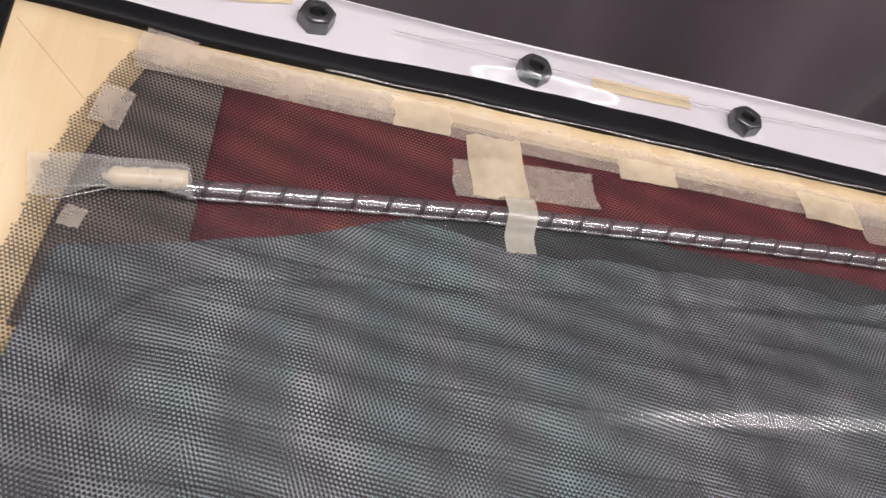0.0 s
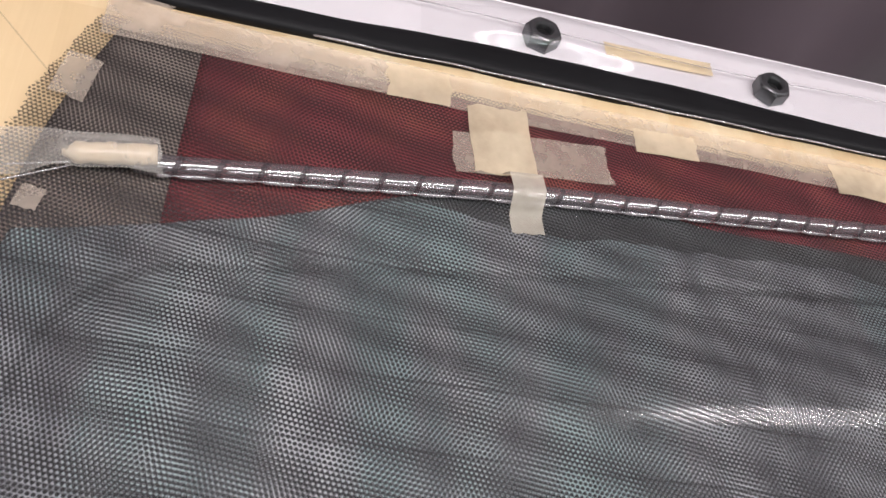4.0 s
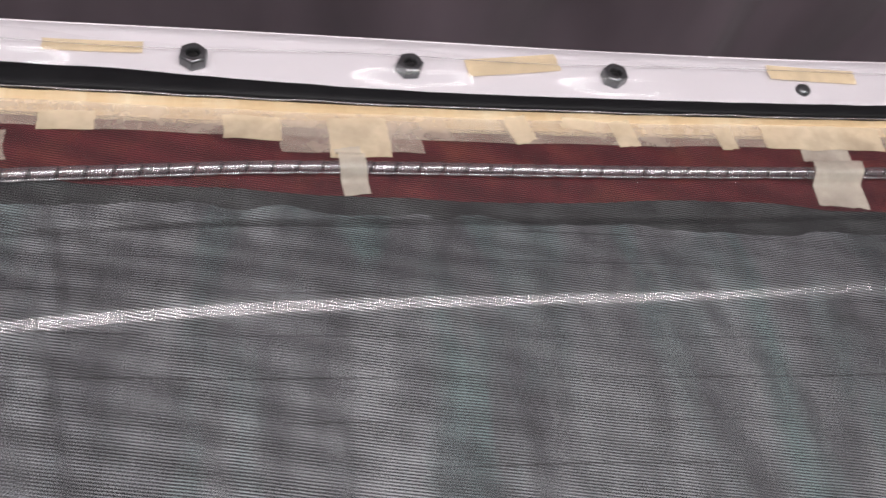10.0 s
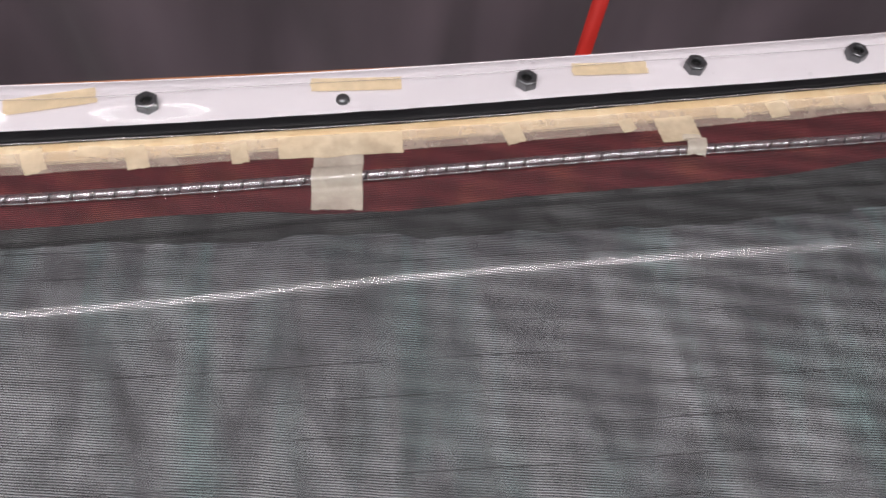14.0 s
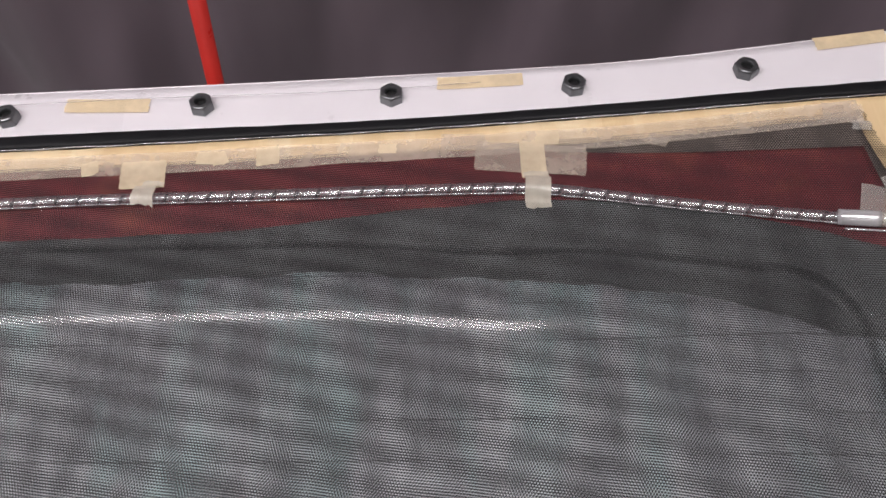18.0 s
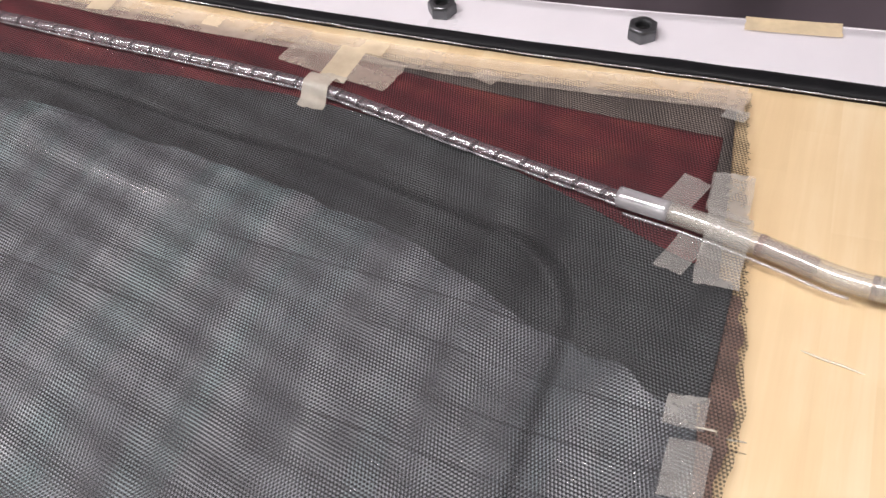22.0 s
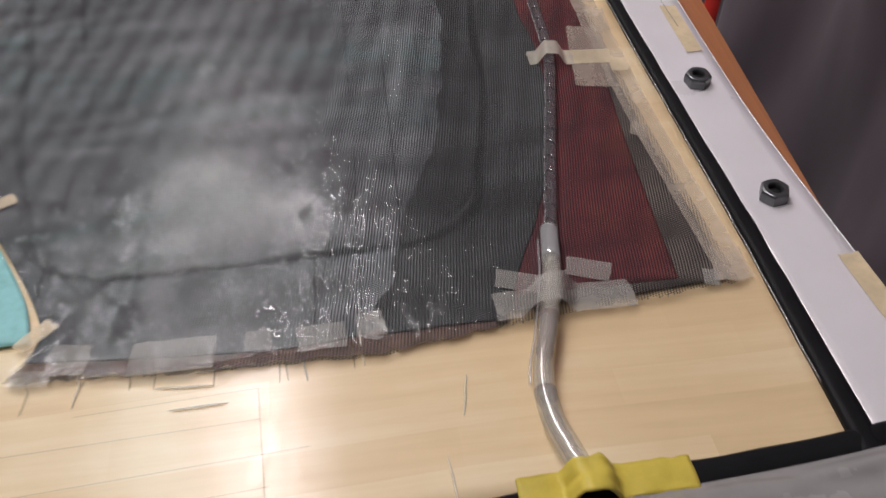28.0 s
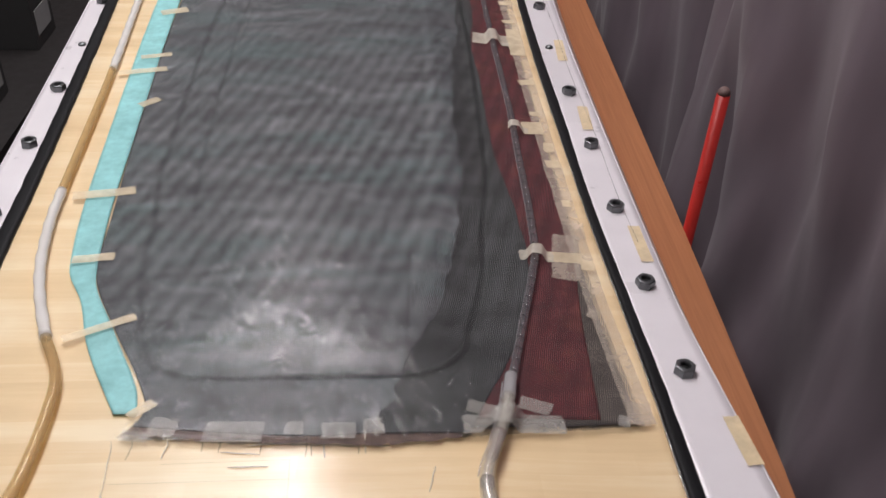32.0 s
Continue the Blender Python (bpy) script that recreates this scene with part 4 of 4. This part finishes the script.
def spiral_wrap():
    """Clear spiral wrap: a soft tube slit into slanting turns, each flaring a little over the next."""
    thing = tagged(empty("spiral_wrap", (0, 0, 0)), "clear plastic spiral wrap tube lying along the red ply", "tube")
    r, pitch, x0, x1 = 0.0035, 0.0137, -0.024, 1.3195
    around = 28

    def turns(name, profile, material, label="", low=-2.0):
        w = len(profile)
        for k in range(int((x1 - x0) / pitch)):
            verts, faces = [], []
            flare = 0.35 + 0.65 * step(0.06, 0.24, x0 + k * pitch)
            for i in range(around):
                a = 2 * math.pi * i / around
                for dx, grow in profile:
                    x = x0 + pitch * (k + dx) + 0.0017 * math.cos(a)
                    y = SPIRAL(x) - 0.0014
                    s = (SPIRAL(x + 0.004) - SPIRAL(x - 0.004)) / 0.008
                    n = Vector((-s, 1, 0)).normalized()
                    rr = r * (1 + grow * flare)
                    verts.append(tuple(Vector((x, y, drape(x, y) + 0.0021 + r)) + n * (rr * math.cos(a)) + Vector((0, 0, rr * math.sin(a)))))
            for i in range(around):
                if math.sin(2 * math.pi * (i + 0.5) / around) < low:
                    continue
                j = (i + 1) % around
                for c in range(w - 1):
                    faces.append((i * w + c, i * w + c + 1, j * w + c + 1, j * w + c))
            raw(name, verts, faces, material, thing, label)

    turns("turn", [(0.0, -0.14), (0.012, -0.05), (0.06, -0.02), (0.45, 0.0), (0.82, 0.045), (0.855, 0.05), (0.868, 0.0)], M_CLEAR)
    turns("slit", [(0.86, -0.10), (1.01, -0.13)], M_CUT, "dark slit between the turns", -0.25)
    return thing


spiral_wrap()


def tube_fold():
    """The film pulled tight over the spiral wrap leaves a bright fold along its foot."""
    pts = []
    for i in range(1361):
        x = -0.018 + 1.33 * i / 1360
        y = SPIRAL(x) - 0.0045 + 0.0004 * noise.noise(Vector((x * 60, 4, 0)))
        pts.append((x, y, drape(x, y) + 0.0042))
    tagged(part("film_fold", sweep(pts, lambda s: (0.0009 + 0.0002 * noise.noise(Vector((s * 70, 3, 0)))) * (0.25 + 0.75 * step(0.0, 0.22, 0.5 - abs((s * 1.33 + 0.0085) / 0.0137 % 1 - 0.5))), 6), M_FOLD), "bright fold of clear film along the foot of the spiral wrap", "film")


tube_fold()


def tube_path(rows, n, lift, step_x=0):
    return [(x, y, top(x, y) + lift) for x, y in line(rows, n)]


def outlet_tube():
    t = tagged(empty("outlet_tube", (0, 0, 0)), "clear jointed plastic outlet tube lying on the veneer", "tube")
    rows = [(1.310, -0.1330), (1.345, -0.1400), (1.379, -0.1500), (1.405, -0.1585), (1.429, -0.1605), (1.452, -0.1560), (1.464, -0.1535)]
    path = tube_path(rows, 60, 0.0078)
    fold = [(x - 0.0016, y - 0.0054, top(x, y) + 0.0040) for x, y, z in path[2:40]]
    tagged(part("film_fold", sweep(fold, 0.0007, 8), M_FOLD), "bright fold of clear film along the foot of the outlet tube", "film")
    part("sleeve", sweep(path[:10], 0.0048, 18), M_SLEEVE, t, "shiny whitish sleeve")
    part("hose", sweep(path[9:44], 0.0047, 18), M_HOSE, t)
    part("bore", sweep(path[9:44], 0.0031, 18), M_HOSE, t)
    part("connector", sweep(path[25:34], 0.0040, 18), M_JOINT, t, "mauve-grey tinted connector inside the hose")
    part("hose", sweep(path[41:], 0.0051, 18), M_HOSE, t)
    part("bore", sweep(path[41:], 0.0034, 18), M_HOSE, t)
    for i in (24, 41):
        part("collar", sweep(path[i:i + 2], 0.00495, 18), M_JOINT, t, "dark ring at a joint")


M_JOINT = make_plastic("tinted_joint", (0.80, 0.72, 0.70), (0.60, 0.52, 0.51), 0.25)
outlet_tube()


def near_tube():
    t = tagged(empty("feed_tube", (0, 0, 0)), "feed tube of milky spiral and tan hose on veneer", "tube")
    rows = [(0.10, -0.585), (0.30, -0.578), (0.523, -0.564), (0.762, -0.545), (1.038, -0.526), (1.10, -0.520), (1.18, -0.504), (1.255, -0.477), (1.30, -0.456), (1.332, -0.449), (1.411, -0.445), (1.47, -0.452)]
    path = tube_path(rows, 230, 0.0050)
    cut = [(0.10, 0.43, M_TAN), (0.43, 0.765, M_MILKY), (0.762, 1.042, M_TAN), (1.038, 1.262, M_MILKY), (1.258, 1.47, M_TAN)]
    for a, b, m in cut:
        seg = [p for p in path if a <= p[0] <= b]
        part("hose", sweep(seg, (lambda s, q=len(seg): 0.0045 + 0.0004 * math.sin(s * q * 1.35)) if m is M_MILKY else 0.0040, 14), m, t, "milky white spiral hose" if m is M_MILKY else "tan resin-filled hose")


near_tube()


def plug():
    t = tagged(empty("tube_plug", (0, 0, 0)), "cream paper-wrapped plug closing the end of the spiral wrap", "plug")
    path = [(-0.047 + 0.0285 * i / 14, -0.1105 + 0.0040 * i / 14, top(-0.04, -0.11) + 0.0078) for i in range(15)]
    part("wrap", sweep(path, lambda s: 0.0010 + 0.0026 * step(0, 0.16, s) + 0.0009 * noise.noise(Vector((s * 9, 2, 0))), 16), M_CLAY, t)


plug()


def plug_film():
    """Two bright pulls of film running off the plug's tip."""
    t = tagged(empty("film_pull", (0, 0, 0)), "bright tight folds of clear film off the plug", "film")
    for y0, y1 in ((-0.1120, -0.1150), (-0.1135, -0.1215)):
        pts = [(-0.044 - 0.020 * i / 12, y0 + (y1 - y0) * i / 12, top(-0.05, -0.112) + 0.0052 - 0.0022 * i / 12) for i in range(13)]
        part("fold", sweep(pts, 0.00035, 8), M_FOLD, t)


plug_film()


def film_crease(rows, dark=False):
    """A pinched crease of the clear film: a bright ridge, or a dark one."""
    c = tagged(empty("film_crease", (0, 0, 0)), "dark pinched crease of the clear film" if dark else "bright pinched crease of the clear film", "film", "creases in the film")
    (x0, y0), (x1, y1) = rows
    pts = []
    for i in range(25):
        t = i / 24
        x, y = x0 + (x1 - x0) * t, y0 + (y1 - y0) * t
        x, y = x + 0.0006 * noise.noise(Vector((y * 90, x * 90, 5))), y + 0.0006 * noise.noise(Vector((x * 90, y * 90, 2)))
        pts.append((x, y, max(bed(x, y) + 0.0008, 0 if x > 1.372 else top(x, y) + 0.0032)))
    part("ridge", sweep(pts, lambda s: 0.00012 + (0.00034 if dark else 0.00042) * math.sin(math.pi * min(1, max(0, s))) ** 0.5, 8), M_CREASE_DARK if dark else M_CREASE, c)


M_CREASE_DARK = plain("dark_crease", (0.22, 0.15, 0.09), 0.4, vary=0.3, scale=200, alpha=0.16)
M_CREASE = plain("film_crease", (0.90, 0.83, 0.68), 0.25, vary=0.08, scale=200, coat=1.0, coat_rough=0.12, alpha=0.5)
for a, b in (((1.3714, -0.3998), (1.4600, -0.3900)), ((1.4436, -0.3411), (1.4520, -0.3408)), ((1.3717, -0.2636), (1.3870, -0.2622)), ((1.3640, -0.2365), (1.3830, -0.2361)), ((1.3797, -0.3297), (1.3821, -0.3035)),
             ((1.3934, -0.3233), (1.3936, -0.2968)), ((1.3737, -0.3121), (1.3722, -0.2871)), ((1.3690, -0.3640), (1.3850, -0.3655)), ((1.3950, -0.1908), (1.4180, -0.1960)), ((1.4377, -0.2060), (1.4620, -0.2052))):
    film_crease((a, b))
for a, b in (((1.3548, -0.3421), (1.3793, -0.3414)), ((1.3538, -0.3308), (1.3808, -0.3305)), ((1.3601, -0.3032), (1.3833, -0.3038)), ((1.3641, -0.2738), (1.3861, -0.2743)), ((1.3643, -0.2720), (1.3854, -0.2704)),
             ((1.3661, -0.2403), (1.3835, -0.2405)), ((1.3520, -0.2900), (1.3560, -0.2730)), ((1.3700, -0.3860), (1.3860, -0.3880))):
    film_crease((a, b), True)


# ---- tapes ----
TAPE_KINDS = {"tape": (M_TAPE, "piece of cream masking tape holding the mesh edge down", "tape pieces on the mesh"),
              "thin": (M_TAPE_THIN, "soaked translucent masking tape stuck on the mesh", "tape pieces on the mesh"),
              "strap": (M_TAPE_STRAP, "masking tape strap lying over the spiral wrap", "tape straps over the spiral wrap"),
              "tie": (M_TAPE, "thin masking tape tie across the blue film", "tape ties over the blue film"),
              "plug": (M_TAPE_CLEAR, "soaked translucent tape pulled tight over the plug", "tape pieces on the mesh"),
              "over": (M_TAPE_CLEAR, "soaked tape almost clear stuck over the outlet tube", "tape pieces on the mesh"),
              "clear": (M_TAPE_CLEAR, "soaked greyish tape almost clear over mesh and veneer", "tape pieces on the mesh"),
              "rail": (M_TAPE_RAIL, "yellowed masking tape strip stuck on the white edge strip", "tape strips on the white edge strip")}
LAYER = [0]


def tape(kind, cx, cy, length, width, angle):
    """A torn strip of tape laid over what is under it."""
    material, label, group = TAPE_KINDS[kind]
    LAYER[0] += 1
    lift = 0.0027 + 0.00012 * (LAYER[0] % 5)
    c, s = math.cos(radians(angle)), math.sin(radians(angle))
    nl, nw = max(6, int(length / 0.0020)), max(6, int(width / 0.0022))
    verts, faces = [], []
    for i in range(nl + 1):
        for j in range(nw + 1):
            u, v = length * (i / nl - 0.5), width * (j / nw - 0.5)
            if i in (0, nl):
                u += 0.0013 * noise.noise(Vector((cx * 90 + i, v * 320, LAYER[0]))) + 0.0007 * noise.noise(Vector((cx * 90 + i, v * 1100, LAYER[0])))
            if kind != "rail":
                u, v = u + 0.0016 * noise.noise(Vector((LAYER[0] * 3.7, v * 60, 1))), v + 0.0011 * noise.noise(Vector((LAYER[0] * 5.1, u * 55, 4)))
            x, y = cx + u * c - v * s, cy + u * s + v * c
            if kind == "rail":
                z = (rail_z(x) if x < 1.48 else bed(1.4785, y) + 0.055 * (x - 1.4785) - 0.0015) + 0.0013 + 0.0003 * (u / length * 2) ** 4
            else:
                z = top(x, y) + lift
                if kind == "strap":
                    d = abs(y - SPIRAL(x))
                    z += 0.0086 * step(0.0105, 0.0034, d)
                if kind == "plug":
                    d = abs(y - (-0.1105 + 0.14 * (x + 0.047)))
                    z += 0.0098 * step(0.0105, 0.0030, d) * step(-0.060, -0.044, x)
                if kind == "over":
                    z += 0.0120 * step(0.0140, 0.0045, abs(y + 0.1435 + 0.29 * (x - 1.3575)))
            verts.append((x, y, z))
    w = nw + 1
    for i in range(nl):
        for j in range(nw):
            a = i * w + j
            faces.append((a, a + w, a + w + 1, a + 1))
    return tagged(raw("tape_piece", verts, faces, material), label, "tape", group)


tape("thin", -0.0347, -0.0370, 0.0206, 0.0192, -7)
tape("thin", 0.0169, -0.0410, 0.0837, 0.0157, -2)
tape("tape", 0.0728, -0.0440, 0.0255, 0.0177, 0)
tape("tape", 0.1055, -0.0664, 0.0350, 0.0255, -88)
tape("thin", 0.1183, -0.0720, 0.0663, 0.0202, 6)
tape("strap", 0.1105, -0.0850, 0.0500, 0.0130, -84)
tape("tape", 0.1800, -0.0508, 0.0294, 0.0132, 2)
tape("tape", 0.2783, -0.0525, 0.0321, 0.0170, -1)
tape("plug", -0.0450, -0.1070, 0.0540, 0.0190, 8)
tape("thin", -0.0500, -0.0728, 0.0203, 0.0121, 79)
tape("thin", -0.0542, -0.1262, 0.0086, 0.0075, 76)
tape("thin", 0.3353, -0.0574, 0.0825, 0.0235, 1)
tape("tape", 0.3398, -0.0581, 0.0353, 0.0293, 2)
tape("strap", 0.3330, -0.0825, 0.0340, 0.0150, -84)
tape("tape", 0.4386, -0.0485, 0.0207, 0.0148, -76)
tape("tape", 0.4770, -0.0437, 0.0216, 0.0092, -7)
tape("tape", 0.5058, -0.0508, 0.0211, 0.0145, -77)
tape("tape", 0.5742, -0.0534, 0.0179, 0.0119, -83)
tape("tape", 0.6450, -0.0523, 0.0861, 0.0200, -1)
tape("strap", 0.6405, -0.0760, 0.0663, 0.0342, 84)
tape("tape", 0.7667, -0.0525, 0.0186, 0.0142, -79)
tape("tape", 0.8510, -0.0530, 0.0113, 0.0110, -74)
tape("tape", 0.8867, -0.0601, 0.0289, 0.0231, -1)
tape("strap", 0.8933, -0.0780, 0.0225, 0.0137, 80)
tape("tape", 0.9343, -0.0491, 0.0111, 0.0104, -70)
tape("tape", 0.9267, -0.0487, 0.0130, 0.0110, -2)
tape("tape", 0.9666, -0.0495, 0.0153, 0.0151, -85)
tape("tape", 1.0454, -0.0484, 0.0121, 0.0083, -3)
tape("thin", 1.0948, -0.0463, 0.0295, 0.0141, -3)
tape("thin", 1.1373, -0.0636, 0.0714, 0.0246, -9)
tape("tape", 1.1389, -0.0641, 0.0326, 0.0161, 89)
tape("strap", 1.1388, -0.0903, 0.0301, 0.0159, 89)
tape("tape", 1.1499, -0.0463, 0.0150, 0.0123, -3)
tape("thin", 1.2210, -0.0546, 0.0133, 0.0105, -23)
tape("thin", 1.3410, -0.0450, 0.0250, 0.0165, -10)
tape("clear", 1.3490, -0.0575, 0.0120, 0.0080, -15)
tape("clear", 1.3368, -0.1185, 0.0230, 0.0140, 71)
tape("clear", 1.3425, -0.1555, 0.0225, 0.0130, 72)
tape("over", 1.3575, -0.1355, 0.0700, 0.0185, -87)
tape("clear", 1.3596, -0.2308, 0.0136, 0.0150, 88)
tape("clear", 1.3640, -0.2539, 0.0228, 0.0155, 88)
tape("clear", 1.3615, -0.2834, 0.0122, 0.0120, 86)
tape("clear", 1.3640, -0.3228, 0.0385, 0.0200, 88)
tape("clear", 1.3590, -0.3693, 0.0186, 0.0180, 84)
tape("clear", 1.3668, -0.3870, 0.0180, 0.0095, 86)
tape("tape", 1.3408, -0.3870, 0.0204, 0.0088, -39)
tape("tie", 1.0425, -0.4872, 0.0566, 0.0141, -78)
tape("tie", 1.1513, -0.4691, 0.0337, 0.0114, -80)
tape("tie", 1.2480, -0.4392, 0.0550, 0.0090, -58)
tape("tie", 0.7645, -0.5104, 0.0556, 0.0130, -75)
tape("tie", 0.7200, -0.5025, 0.0363, 0.0112, -74)
tape("tie", 0.8464, -0.4852, 0.0250, 0.0123, -44)
tape("tie", 0.5743, -0.5077, 0.0355, 0.0176, -66)
tape("rail", 0.1897, 0.0072, 0.0552, 0.0089, 1)
tape("rail", -0.0020, 0.0122, 0.0307, 0.0063, 16)
tape("rail", 0.4439, 0.0064, 0.0628, 0.0144, 7)
tape("rail", 0.6602, 0.0064, 0.0660, 0.0123, -3)
tape("rail", 0.8524, 0.0052, 0.0579, 0.0123, -3)
tape("rail", 1.1095, 0.0106, 0.0590, 0.0114, -0)
tape("rail", 1.3658, 0.0215, 0.0489, 0.0117, 2)
tape("rail", 1.5020, 0.0200, 0.0360, 0.0140, 4)
tape("rail", 1.5200, -0.2600, 0.0600, 0.0180, 80)


# ---- blue film, yellow tape and loose bag at the end ----
BLUE_OUT = curve([(0.10, -0.548), (0.52, -0.540), (1.00, -0.507), (1.164, -0.4855), (1.21, -0.464), (1.269, -0.443), (1.345, -0.405)])
BLUE_IN = curve([(0.10, -0.515), (0.52, -0.509), (0.90, -0.487), (1.172, -0.4615), (1.25, -0.428), (1.315, -0.397), (1.345, -0.390)])
tagged(band("blue_film", 0.10, 1.343, 200, BLUE_OUT, BLUE_IN, 8, lambda x, y: bed(x, y) + 0.0026 + 0.0006 * noise.noise(Vector((x * 40, y * 60, 2))), 0.0003, M_BLUE), "pale turquoise plastic film strip along the near cloth edge", "film")


def yellow_tape():
    y = tagged(empty("yellow_tape", (0, 0, 0)), "yellow sealing tape moulded round the outlet tube at the seal", "tape")
    verts, faces = [], []
    n, m = 40, 10
    for i in range(n + 1):
        for j in range(m + 1):
            b = -0.182 + 0.074 * i / n
            a = 1.4545 + 0.016 * j / m + 0.05 * (-0.15 - b) + 0.0012 * noise.noise(Vector((b * 160, j, 0)))
            hump = 0.0105 * step(0.012, 0.004, abs(b + 0.1525 + 0.002 * noise.noise(Vector((a * 200, 0, 0)))))
            verts.append((a, b, bed(a, b) + 0.0049 + hump + 0.0012 * noise.noise(Vector((a * 120, b * 120, 3)))))
    for i in range(n):
        for j in range(m):
            k = i * (m + 1) + j
            faces.append((k, k + m + 1, k + m + 2, k + 1))
    ob = raw("strip", verts, faces, M_YELLOW, y)
    s = ob.modifiers.new("thick", "SOLIDIFY")
    s.thickness = 0.0012


yellow_tape()


def loose_bag():
    """Grey film that lies crumpled over the mould's end outside the seal."""
    b = tagged(empty("bag_film", (0, 0, 0)), "crumpled grey translucent bagging film lying past the end seal", "film")
    verts, faces = [], []
    n, m = 120, 26
    for i in range(n + 1):
        yy = 0.004 - 0.53 * i / n
        for j in range(m + 1):
            s = j / m
            f = noise.noise(Vector((yy * 26, s * 2.2, 1.5))) + 0.5 * noise.noise(Vector((yy * 60, s * 4, 8)))
            wide = 0.030 + 0.034 * math.exp(-((yy + 0.165) / 0.035) ** 2) + 0.010 * noise.noise(Vector((yy * 34, 0.5, 4)))
            x = END_SEAL(yy) + 0.006 + wide * s
            z = bed(1.478, yy) + 0.0045 + 0.055 * (x - 1.478) + (0.0022 + 0.0035 * abs(f)) * step(0, 0.25, s) * (1.6 if -0.24 < yy < -0.10 else 1.0)
            verts.append((x, yy, z))
    for i in range(n):
        for j in range(m):
            k = i * (m + 1) + j
            faces.append((k, k + 1, k + m + 2, k + m + 1))
    ob = raw("sheet", verts, faces, M_BAG, b)
    sm = ob.modifiers.new("thick", "SOLIDIFY")
    sm.thickness = 0.0006


loose_bag()
